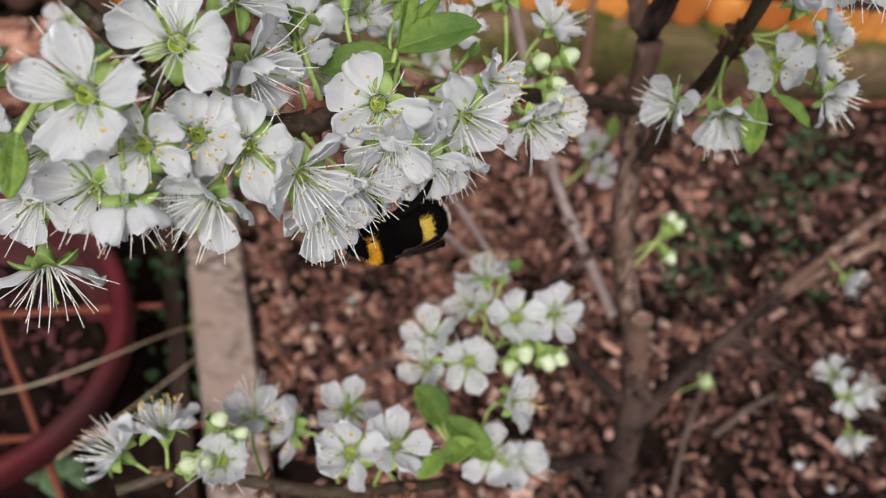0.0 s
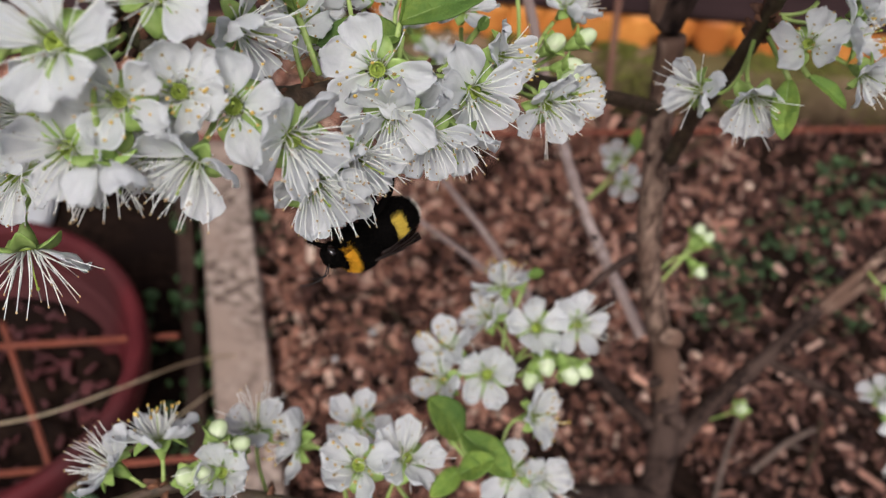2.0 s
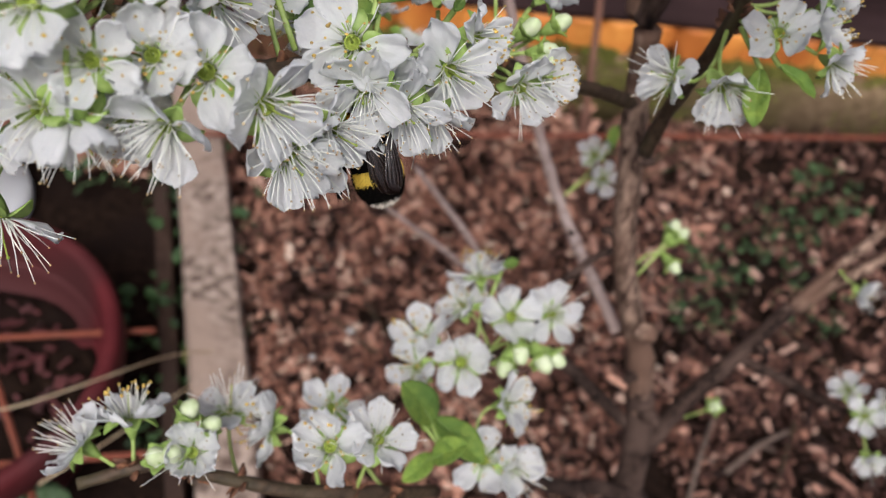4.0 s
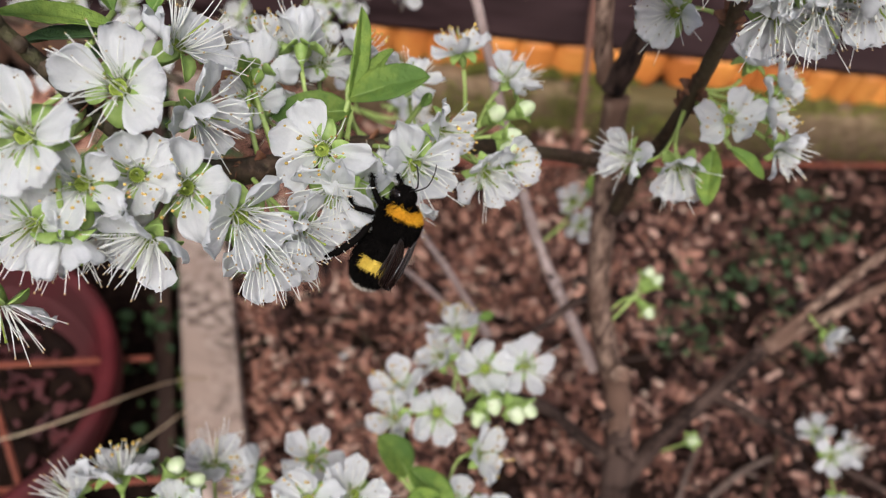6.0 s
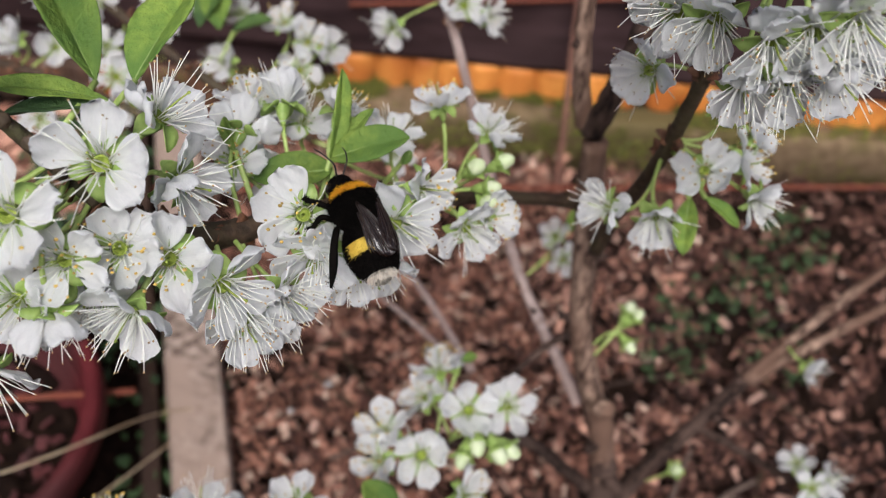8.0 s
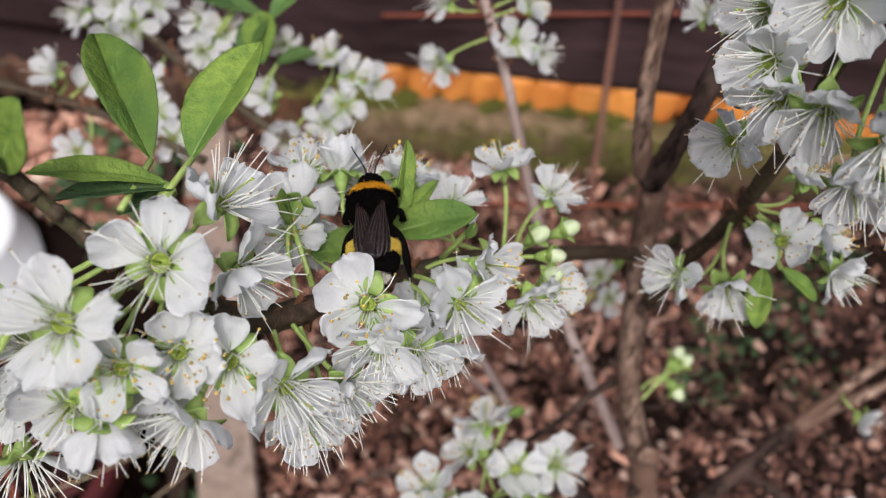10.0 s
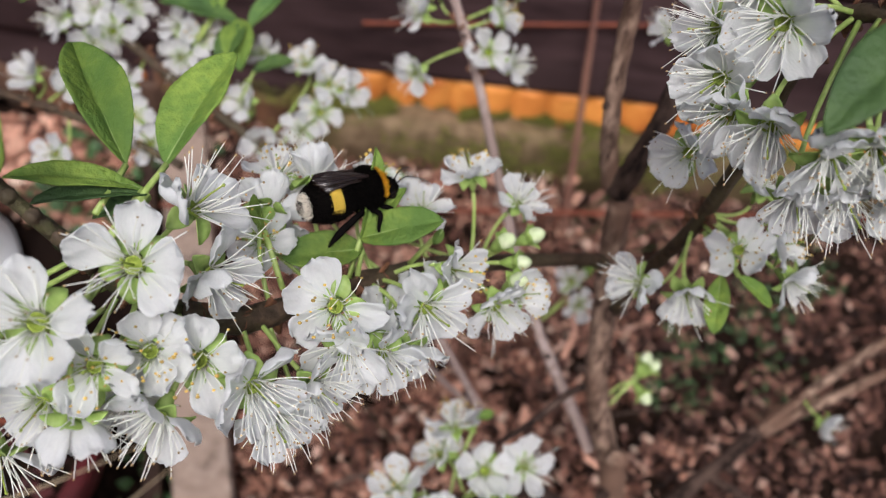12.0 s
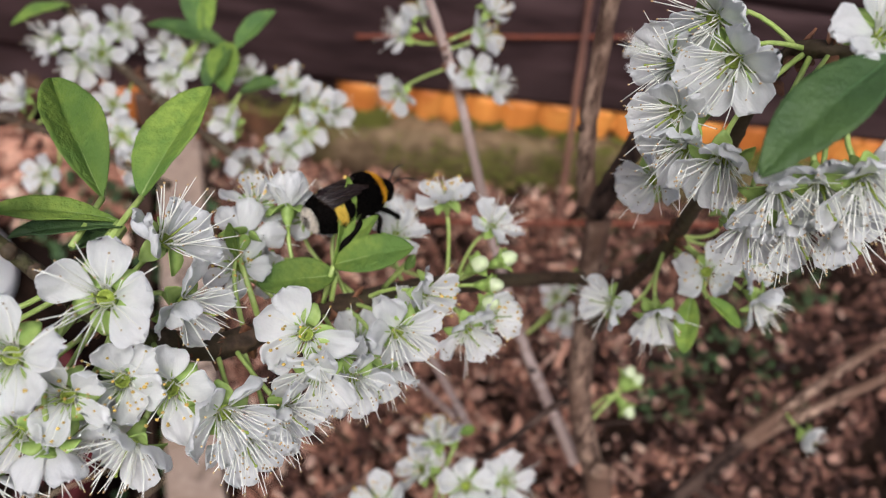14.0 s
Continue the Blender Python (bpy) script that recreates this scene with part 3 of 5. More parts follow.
def scatter():
    """Single sticks, pebbles and bark pieces that can be told apart on the bed and the plank."""
    for pts, mat in (
            ([(0.2192, 0.3129, 0.012, 0.0024), (0.244, 0.339, 0.015, 0.0022), (0.2676, 0.358, 0.013, 0.0017)], STICK),
            ([(0.1868, 0.2584, 0.012, 0.0021), (0.199, 0.318, 0.016, 0.0019), (0.2192, 0.3759, 0.013, 0.0013)], STICK),
            ([(-0.0484, 0.299, 0.012, 0.0016), (-0.034, 0.309, 0.014, 0.0016), (-0.0203, 0.3155, 0.013, 0.0012)], STICK)):
        side = Vector(pts[1][:3]) + Vector((0.009, -0.004, 0.004))
        fork = [(*pts[1][:3], pts[1][3] * 0.6), (*((Vector(pts[1][:3]) + side) / 2), pts[1][3] * 0.5), (*side, pts[1][3] * 0.3)]
        ob = new("fallen_stick", mesh_of("fallen_stick", *joined(tube(spline(pts, 6), 8, 0.22, 260), tube(fork, 6, 0.2, 400)), mat))
        tagged(ob, "grey-brown dead stick lying on the bark mulch", "stick", "sticks on the mulch")
    for x, y, r in ((-0.1236, 0.3324, 0.0030), (-0.0877, 0.3306, 0.0024), (-0.0664, 0.3595, 0.0032), (0.2839, 0.3056, 0.0036), (0.3069, 0.2922, 0.0028)):
        ob = new("pebble", mesh_of("pebble", *ball((x, y, 0.009), r, r * 0.8, r * 0.6, 8, 12, 0.25, 260), PEBBLE))
        tagged(ob, "small pale grey pebble among the bark chips", "pebble", "pebbles in the mulch")
    q = Vector((-0.1648, 0.3518, 0.032))
    flake = chip(q, 0.017, 0.009, 0.004, 0.6, (0.05, 0.1))
    tagged(new("bark_piece", mesh_of("bark_piece", *flake, CHIP_BRIGHT, False)), "reddish brown bark piece lying on the plank", "bark")
    hair = []
    for k in range(420):
        a, r = rng.uniform(0, 6.3), 0.009 * math.sqrt(rng.random())
        p = Vector((-0.1631 + r * math.cos(a) * 0.7, 0.3002 + r * math.sin(a), 0.0285))
        d = Vector((rng.gauss(0, .5), rng.gauss(0, .5), rng.uniform(.4, 1))).normalized() * rng.uniform(0.002, 0.005)
        b = d.orthogonal().normalized() * 0.0006
        hair.append(([p - b, p + b, p + d], [(0, 1, 2)]))
    tagged(new("moss_tuft", mesh_of("moss_tuft", *joined(*hair), MOSS, False)), "yellow-green moss tuft growing on the plank's edge", "moss", kind="stuff")


def lobed_leaf(base, d, width):
    """One kidney-shaped weed leaf with scalloped lobes on a thin stalk."""
    d = Vector(d).normalized()
    s, up = frame_on(d)
    n = 30
    rings = []
    for f in (0.02, 0.35, 0.7, 1.0):
        ring = []
        for k in range(n + 1):
            a = -2.6 + 5.2 * k / n
            r = width * 0.5 * f * (1 + 0.13 * abs(math.sin(a * 3.0)) - 0.05 + 0.03 * math.sin(a * 11))
            ring.append(base + s * (r * math.sin(a)) + up * (r * math.cos(a)) + d * (width * (0.10 * f * f + 0.035 * f * math.cos(a * 6))))
        rings.append(ring)
    foot = Vector((base.x + s.x * 0.01, base.y + s.y * 0.01, 0.002))
    stalk_tube = tube([(*foot, 0.0009), (*((foot + base) / 2 + s * 0.003), 0.0008), (*base, 0.0006)], 6)
    return joined(slab(rings, 0.0003), stalk_tube)


def broad_weed():
    root = thing("broad_leaved_weed", (-0.235, 0.135, 0), "green weed with scalloped round leaves at the pot's foot", "weed")
    for k in range(13):
        a, r = k * 2.4, 0.012 + 0.011 * (k % 4)
        c = Vector((r * math.cos(a) * 1.3, r * math.sin(a), 0.030 + 0.006 * ((k * 5) % 4)))
        part_mesh("weed_leaf", mesh_of("weed_leaf", *lobed_leaf(c, (rng.gauss(0, .3), rng.gauss(-.25, .3), 1), rng.uniform(0.020, 0.030)), WEED_BROAD), root)


def white_pot():
    """An upturned white plastic pot beyond the red one."""
    root = thing("plant_pot", (-0.411, 0.394, 0), "bright white plastic pot standing upside down in the bed", "flower pot")
    prof = [(0.068, 0.0), (0.068, 0.014), (0.064, 0.016), (0.058, 0.046), (0.056, 0.050), (0.052, 0.052), (0.030, 0.0525), (0.0285, 0.049), (0.001, 0.049)]
    n = 48
    verts = [(r * math.cos(2 * math.pi * k / n), r * math.sin(2 * math.pi * k / n), z) for r, z in prof for k in range(n)]
    faces = [(i * n + k, i * n + (k + 1) % n, (i + 1) * n + (k + 1) % n, (i + 1) * n + k) for i in range(len(prof) - 1) for k in range(n)]
    part_mesh("pot_shell", mesh_of("pot_shell", verts, faces, WHITE_PLASTIC), root)


# ---- the plum tree ----
# the trunk from the ground up
TRUNK = [
    (0.1382, 0.2015, 0.03, 0.0115),
    (0.1213, 0.2156, 0.102, 0.0115),
    (0.113, 0.2303, 0.1547, 0.011),
    (0.1061, 0.2378, 0.1849, 0.0102),
    (0.1010, 0.2415, 0.203, 0.0094),
]
# the younger stem it carries; the trunk below has shade in its bark colour
STEM = [
    (0.1075, 0.2370, 0.180, 0.0078),
    (0.0947, 0.2447, 0.222, 0.0076),
    (0.081, 0.2453, 0.2521, 0.0066),
    (0.0659, 0.246, 0.2922, 0.0061),
    (0.059, 0.2511, 0.323, 0.006),
    (0.0543, 0.2553, 0.3434, 0.0059),
    (0.0505, 0.2566, 0.3617, 0.0056),
    (0.0464, 0.2578, 0.3847, 0.0056),
]
# left leader
LEADER = [
    (0.0416, 0.2608, 0.3884, 0.0044),
    (0.037, 0.2629, 0.4008, 0.0039),
    (0.0323, 0.2668, 0.42, 0.0034),
    (0.0305, 0.2695, 0.4328, 0.0034),
    (0.0287, 0.2711, 0.4474, 0.0033),
    (0.0263, 0.2717, 0.4663, 0.003),
]
# right leader
FORK = [
    (0.0441, 0.259, 0.3869, 0.0054),
    (0.0467, 0.2604, 0.4012, 0.0048),
    (0.0491, 0.2631, 0.4167, 0.0043),
    (0.0506, 0.2673, 0.4308, 0.0041),
    (0.0528, 0.271, 0.4445, 0.0038),
    (0.0559, 0.275, 0.4637, 0.0034),
]
# flowering branch that reaches toward the open
MAIN = [
    (0.0501, 0.2548, 0.3569, 0.0023),
    (0.032, 0.2347, 0.3741, 0.0021),
    (0.0104, 0.2077, 0.3959, 0.0022),
    (-0.0077, 0.1875, 0.4104, 0.0028),
    (-0.0245, 0.1673, 0.4221, 0.0027),
    (-0.0372, 0.1522, 0.4277, 0.0026),
    (-0.0465, 0.1414, 0.4317, 0.0026),
    (-0.0566, 0.1339, 0.4411, 0.0023),
]
# its green outer length
MAIN_END = [
    (-0.0566, 0.1339, 0.4411, 0.0023),
    (-0.0656, 0.1306, 0.4489, 0.0021),
    (-0.0747, 0.1305, 0.4594, 0.0019),
    (-0.0816, 0.1303, 0.4672, 0.0018),
    (-0.0879, 0.1309, 0.473, 0.0018),
    (-0.096, 0.1316, 0.479, 0.0017),
]
# flowering branch on the other side
RIGHT = [
    (0.0578, 0.2423, 0.3462, 0.0034),
    (0.0587, 0.2387, 0.3694, 0.003),
    (0.0608, 0.2241, 0.4096, 0.0028),
    (0.06, 0.2154, 0.439, 0.0027),
    (0.059, 0.2101, 0.4608, 0.0026),
    (0.0569, 0.2062, 0.4811, 0.0025),
    (0.0581, 0.2035, 0.4972, 0.0024),
    (0.0604, 0.1985, 0.5031, 0.0025),
    (0.0671, 0.1927, 0.5085, 0.0024),
    (0.0754, 0.1902, 0.5142, 0.0022),
]
# strong low limb
LIMB = [
    (0.1158, 0.2321, 0.1634, 0.0085),
    (0.1239, 0.2428, 0.1836, 0.008),
    (0.1333, 0.252, 0.2027, 0.0074),
    (0.144, 0.2604, 0.2236, 0.0064),
    (0.1563, 0.2708, 0.251, 0.0052),
]
# its paler upper length
LIMB_END = [
    (0.1563, 0.2708, 0.251, 0.0052),
    (0.165, 0.2774, 0.2706, 0.0043),
    (0.1811, 0.288, 0.3006, 0.004),
    (0.1968, 0.296, 0.3312, 0.0036),
]
# its twin twig
LIMB_B = [
    (0.1579, 0.27, 0.2504, 0.0036),
    (0.1681, 0.2752, 0.2641, 0.0034),
    (0.1879, 0.2836, 0.2876, 0.0032),
    (0.2078, 0.2908, 0.3126, 0.003),
]
# its lower twig
LIMB_C = [
    (0.1426, 0.2588, 0.22, 0.003),
    (0.1579, 0.2502, 0.2236, 0.0028),
    (0.1737, 0.2388, 0.2302, 0.0025),
    (0.1911, 0.2269, 0.2364, 0.0022),
    (0.2103, 0.2123, 0.2457, 0.002),
]
# twig into the middle cluster
LOW_A = [
    (0.1003, 0.2349, 0.1778, 0.0044),
    (0.0785, 0.2269, 0.209, 0.0038),
    (0.058, 0.2158, 0.243, 0.0034),
    (0.0345, 0.1891, 0.2878, 0.003),
    (0.0212, 0.1787, 0.295, 0.0024),
    (0.0057, 0.175, 0.3022, 0.0018),
]
# low branch
LOW_B = [
    (0.124, 0.2197, 0.1297, 0.006),
    (0.0945, 0.2069, 0.1574, 0.005),
    (0.0691, 0.1841, 0.1952, 0.0044),
    (0.0406, 0.1563, 0.2566, 0.0036),
    (0.0209, 0.1383, 0.2954, 0.0028),
    (0.01, 0.1317, 0.3103, 0.0022),
]
# stub under it
LOW_C = [
    (0.0804, 0.1895, 0.1818, 0.0032),
    (0.1022, 0.1899, 0.1451, 0.003),
    (0.1118, 0.1849, 0.1291, 0.003),
]
# slender shoot behind
BACK = [
    (0.081, 0.2482, 0.2319, 0.004),
    (0.0704, 0.2609, 0.2387, 0.0036),
    (0.0491, 0.2758, 0.2618, 0.0033),
    (0.0329, 0.2869, 0.2847, 0.0031),
    (0.0104, 0.3059, 0.3232, 0.0029),
    (-0.0128, 0.3161, 0.3751, 0.0025),
    (-0.0265, 0.3262, 0.3976, 0.0024),
    (-0.036, 0.331, 0.4127, 0.0023),
]
# twig
TWIG_A = [
    (0.0658, 0.2472, 0.2905, 0.0026),
    (0.0547, 0.2373, 0.2908, 0.0021),
    (0.0415, 0.2217, 0.2868, 0.0017),
    (0.0299, 0.2091, 0.2875, 0.0013),
]
# twig
TWIG_B = [
    (0.0264, 0.2441, 0.2462, 0.0026),
    (0.0118, 0.2686, 0.2392, 0.0024),
    (-0.0024, 0.286, 0.2394, 0.0021),
    (-0.0303, 0.318, 0.238, 0.0018),
]
# twig
TWIG_C = [
    (0.0182, 0.2526, 0.24, 0.002),
    (0.0064, 0.2642, 0.2335, 0.0019),
    (-0.0131, 0.2831, 0.225, 0.0017),
    (-0.041, 0.3054, 0.2164, 0.0015),
]
# low twig that ends in flowers
BOTTOM = [
    (0.0113, 0.1278, 0.2879, 0.0026),
    (-0.0062, 0.1144, 0.3081, 0.0025),
    (-0.0275, 0.1049, 0.3188, 0.0024),
    (-0.0509, 0.1001, 0.3281, 0.0023),
    (-0.0635, 0.0979, 0.3316, 0.0022),
    (-0.0798, 0.0892, 0.3301, 0.002),
]
# thin branch behind
REAR_A = [
    (-0.2123, 0.2799, 0.3395, 0.0026),
    (-0.1798, 0.2753, 0.3427, 0.0024),
    (-0.1535, 0.2708, 0.3435, 0.0022),
    (-0.1173, 0.263, 0.3412, 0.002),
]
# thin branch behind
REAR_B = [
    (-0.1932, 0.3273, 0.3729, 0.0028),
    (-0.1615, 0.3089, 0.3612, 0.0027),
    (-0.1293, 0.2946, 0.3533, 0.0026),
    (-0.1012, 0.2836, 0.3483, 0.0024),
    (-0.06, 0.2747, 0.3395, 0.002),
]
# blossoms on the flowering branch
TIP_BLOSSOMS = [
    (-0.0590, 0.1256, 0.4647, -0.01, -0.58, 0.81, 1.08, 4, (83, 152, 11, -47)),
    (-0.0686, 0.1106, 0.4638, -0.06, -0.59, 0.81, 1.1, 6, (101, 4, -61, -119, 171)),
    (-0.0601, 0.1101, 0.4552, 0.04, -0.73, 0.69, 0.88, 14, (38, 111, 167, -122, -27)),
    (-0.0535, 0.1168, 0.4529, 0.13, -0.63, 0.76, 0.88, 18, (102, 37, -58, -151, -14)),
    (-0.0457, 0.1193, 0.4497, 0.22, -0.70, 0.68, 0.98, 6, (6, -77, 91, 157)),
    (-0.0357, 0.1197, 0.4445, 0.75, -0.60, 0.28, 1.08, 6, (-96, -39, 51, 123, 173)),
    (-0.0263, 0.1423, 0.4442, 0.06, -0.74, 0.67, 1, 4, (109, -13, -69, -146, 163)),
]
# the hanging ones under it
TIP_BLOSSOMS_C = [
    (-0.0502, 0.1369, 0.4519, 0.94, -0.31, 0.11, 1.02, 12, (68, -98, -34, 123, 149)),
    (-0.0560, 0.1444, 0.4612, 0.59, 0.37, 0.72, 1.1, 10, (-137, 96, -114, 17, 69)),
    (-0.0614, 0.1045, 0.4477, 0.20, -0.27, -0.94, 0.92, 0, (123, 55, -92)),
    (-0.0494, 0.1093, 0.4450, -0.10, -0.99, -0.13, 0.95, 8, (16, -83, 81, 122, -140)),
    (-0.0326, 0.1211, 0.4324, 0.56, -0.82, 0.15, 1, 4, (-113, -70, -10, 85, 143)),
    (-0.0269, 0.1302, 0.4323, 0.81, -0.58, 0.07, 0.98, 14, (-71, -34, 79, 123, -175)),
]
# more of them, at its tip and along its underside
TIP_BLOSSOMS_B = [
    (-0.0495, 0.1688, 0.4372, -0.05, 0.99, -0.12, 0.92, 12, (-134, -75, -5, 83, 140)),
    (-0.0425, 0.1802, 0.4391, -0.28, 0.83, 0.48, 0.98, 34, (-90, -41, 75, -118, 107)),
    (-0.0300, 0.1888, 0.4330, 0.23, 0.62, 0.75, 0.92, 18, (112, 81, 13, -87, -116)),
    (-0.0223, 0.1373, 0.4384, 0.10, -0.98, 0.18, 0.95, 10, (-154, -87, -23, 66, 119)),
    (-0.0153, 0.1431, 0.4300, 0.43, -0.88, 0.21, 0.92, 12, (-75, -14, 77, 136, -142)),
    (-0.0879, 0.1086, 0.4096, 0.38, -0.72, -0.58, 1.14, 2, (-35, 137)),
]
# more of them, towards the trunk
MID_BLOSSOMS = [
    (-0.0205, 0.1468, 0.4307, 0.31, -0.94, 0.15, 0.9, 12, (-43, 44, 104, -102, -175)),
    (-0.0115, 0.1510, 0.4236, 0.31, -0.87, -0.39, 0.98, 20, (-80, -103, 13, 86, 127)),
    (-0.0085, 0.1583, 0.4299, 0.69, -0.69, 0.22, 1.12, 4, (7, -54, 98, -113, 150)),
    (-0.0045, 0.1712, 0.4304, 0.91, -0.24, 0.32, 0.95, 14, (122, -2, -39, -137, 159)),
    (0.0079, 0.1727, 0.4182, 0.49, -0.85, 0.18, 0.92, 18, (-83, -28, 61, 119, -158)),
    (0.0134, 0.1800, 0.4166, 0.75, -0.28, 0.60, 0.85, 22, (14, -40, 89, 167, -138)),
]
# blossoms above it
TOP_BLOSSOMS = [
    (-0.0059, 0.2073, 0.4272, -0.32, 0.37, 0.87, 0.85, 200),
    (0.0086, 0.2071, 0.4217, 0.49, 0.13, 0.86, 0.85, 132),
    (-0.0364, 0.2186, 0.3976, 0.06, 0.19, 0.98, 0.8, 282),
    (-0.0442, 0.1708, 0.4252, -0.29, -0.91, 0.3, 0.8, 119),
]
# blossoms on the far side
RIGHT_BLOSSOMS = [
    (0.0441, 0.2050, 0.4545, -0.49, -0.84, 0.21, 0.95, 18, (169, -149, -105, 0, 80)),
    (0.0461, 0.1992, 0.4107, -0.90, -0.35, 0.25, 0.95, 12, (102, 154, -179, -54, -9)),
    (0.0599, 0.1997, 0.4108, 0.18, -0.97, -0.19, 1.05, 16, (-119, -90, -53, 75, 122)),
    (0.0684, 0.2054, 0.4263, -0.15, -0.61, 0.78, 0.92, 6, (62, -140, -47, 168, 8)),
    (0.0796, 0.2101, 0.4275, 0.74, -0.19, 0.65, 0.9, 14, (28, -26, 107, -128, -175)),
    (0.0839, 0.2030, 0.4226, 0.75, -0.66, 0.08, 0.88, 16, (-70, -27, 81, 125, -143)),
]
# the crowded cluster by the large leaf
NEAR_BLOSSOMS = [
    (0.0386, 0.1963, 0.5057, -0.71, -0.70, -0.08, 1.05, 6, (-147, -127, -74, 91, 49)),
    (0.0426, 0.1849, 0.5048, -0.51, -0.86, -0.04, 1.06, 8, (-158, -39, -108, 26, 75)),
    (0.0338, 0.1937, 0.4955, -0.87, -0.49, -0.01, 0.95, 14, (122, -105, -157, 37, 14)),
    (0.0367, 0.1848, 0.4902, -0.62, -0.78, -0.06, 1, 8, (-166, 97, -112, 53, 0)),
    (0.0451, 0.1715, 0.4916, -0.08, -0.95, -0.30, 1, 12, (69, 107, -73, -107, -147)),
    (0.0401, 0.1785, 0.4872, -0.30, -0.92, -0.26, 0.95, 10, (-164, -95, 77, 16, 115)),
]
# the middle cluster
LOW_BLOSSOMS = [
    (0.0105, 0.1642, 0.3088, 0.04, -0.53, 0.85, 1.16, 70),
    (0.0235, 0.181, 0.3167, -0.07, -0.5, 0.86, 1.12, 21),
    (0.0374, 0.1879, 0.3142, 0.49, -0.35, 0.8, 1.12, 154),
    (-0.0043, 0.1703, 0.3087, -0.53, 0.03, 0.85, 1.12, 15),
    (-0.0032, 0.1603, 0.306, -0.62, -0.58, 0.53, 1.06, 137),
    (0.0107, 0.196, 0.316, -0.3, 0.5, 0.81, 1.12, 242),
    (0.0079, 0.1891, 0.3055, -0.62, -0.09, 0.78, 1.06, 304),
    (0.0278, 0.1535, 0.3077, 0.8, 0.04, 0.6, 1.12, 198),
    (0.024, 0.1365, 0.2996, 0.07, -0.41, 0.91, 1.06, 218),
    (0.0332, 0.1366, 0.2995, 0.69, -0.43, 0.58, 1.06, 202),
]
# the lowest cluster
BOTTOM_BLOSSOMS = [
    (-0.0198, 0.1118, 0.3368, -0.09, -0.41, 0.91, 1.14, 295),
    (-0.008, 0.1171, 0.3357, 0.17, -0.01, 0.99, 1.08, 227),
    (-0.0258, 0.1363, 0.3103, -0.04, -0.15, 0.99, 1.08, 68),
    (-0.0541, 0.1022, 0.3349, 0.15, -0.49, 0.86, 0.97, 187),
    (-0.0721, 0.1062, 0.3383, -0.32, 0.67, 0.68, 1.14, 49),
    (-0.0826, 0.0985, 0.3324, -0.87, 0.18, 0.45, 1.08, 18),
    (-0.053, 0.1239, 0.3188, -0.08, 0.53, 0.84, 1.08, 69),
    (-0.0403, 0.1224, 0.3174, -0.91, -0.22, 0.36, 1.08, 253),
]
# blossoms farther off
FAR_BLOSSOMS = [
    (0.1747, 0.267, 0.2755, 0.74, -0.67, 0.06, 0.85, 111),
    (0.178, 0.2316, 0.2497, -0.48, 0.03, 0.88, 0.85, 132),
    (0.1846, 0.2219, 0.2477, -0.05, -0.6, 0.8, 0.85, 344),
    (0.1933, 0.2284, 0.2475, 0.59, 0.1, 0.8, 0.85, 223),
    (0.1926, 0.2103, 0.2343, 0.17, -0.98, 0.09, 0.85, 320),
    (0.0512, 0.3026, 0.2862, -0.3, -0.31, 0.9, 0.85, 154),
    (0.0575, 0.2945, 0.2804, 0.2, -0.85, 0.48, 0.85, 215),
    (-0.0333, 0.2842, 0.337, 0.07, 0.18, 0.98, 0.9, 259),
    (-0.0267, 0.2816, 0.3352, 0.66, -0.2, 0.73, 0.9, 197),
]
# blossoms behind the tip
REAR_BLOSSOMS = [
    (-0.1717, 0.3115, 0.3665, -0.16, -0.42, 0.89, 0.95, 293),
    (-0.1835, 0.3048, 0.3635, -0.71, -0.42, 0.56, 0.95, 179),
    (-0.1619, 0.3054, 0.3635, 0.21, -0.88, 0.44, 0.95, 273),
    (-0.1583, 0.3177, 0.369, 0.62, -0.16, 0.77, 0.95, 299),
    (-0.1668, 0.2975, 0.362, 0.09, -1.0, -0.02, 0.95, 208),
    (-0.1871, 0.2828, 0.3495, -0.46, -0.5, 0.73, 0.95, 299),
    (-0.1718, 0.2856, 0.349, 0.29, -0.8, 0.53, 0.85, 118),
    (-0.1523, 0.291, 0.3506, 0.04, -0.38, 0.93, 0.9, 172),
    (-0.1441, 0.2796, 0.3457, 0.11, -0.64, 0.76, 0.95, 349),
    (-0.1331, 0.2699, 0.3422, 0.37, -0.7, 0.61, 0.9, 14),
    (-0.1686, 0.2594, 0.3337, -0.14, -0.83, 0.55, 0.9, 143),
]
# more of them
REAR_BLOSSOMS_B = [
    (-0.1364, 0.3122, 0.369, -0.4, -0.23, 0.89, 0.9, 310),
    (-0.1254, 0.3091, 0.3687, 0.27, -0.41, 0.87, 0.9, 343),
    (-0.1314, 0.3016, 0.3622, -0.06, -0.96, 0.26, 0.9, 356),
    (-0.1021, 0.3141, 0.3646, 0.12, -0.22, 0.97, 0.75, 83),
    (-0.0827, 0.311, 0.3668, -0.31, -0.21, 0.93, 0.95, 357),
    (-0.0713, 0.3053, 0.3642, 0.39, -0.34, 0.86, 0.95, 167),
    (-0.0719, 0.2962, 0.3561, 0.16, -0.77, 0.61, 0.95, 277),
    (-0.0629, 0.3058, 0.3618, 0.7, -0.33, 0.63, 0.9, 292),
    (-0.0765, 0.2884, 0.352, -0.16, -0.96, 0.24, 0.9, 291),
    (-0.1021, 0.293, 0.354, -0.44, -0.59, 0.67, 0.9, 53),
    (-0.0908, 0.2811, 0.3459, 0.21, -0.88, 0.44, 0.95, 335),
]
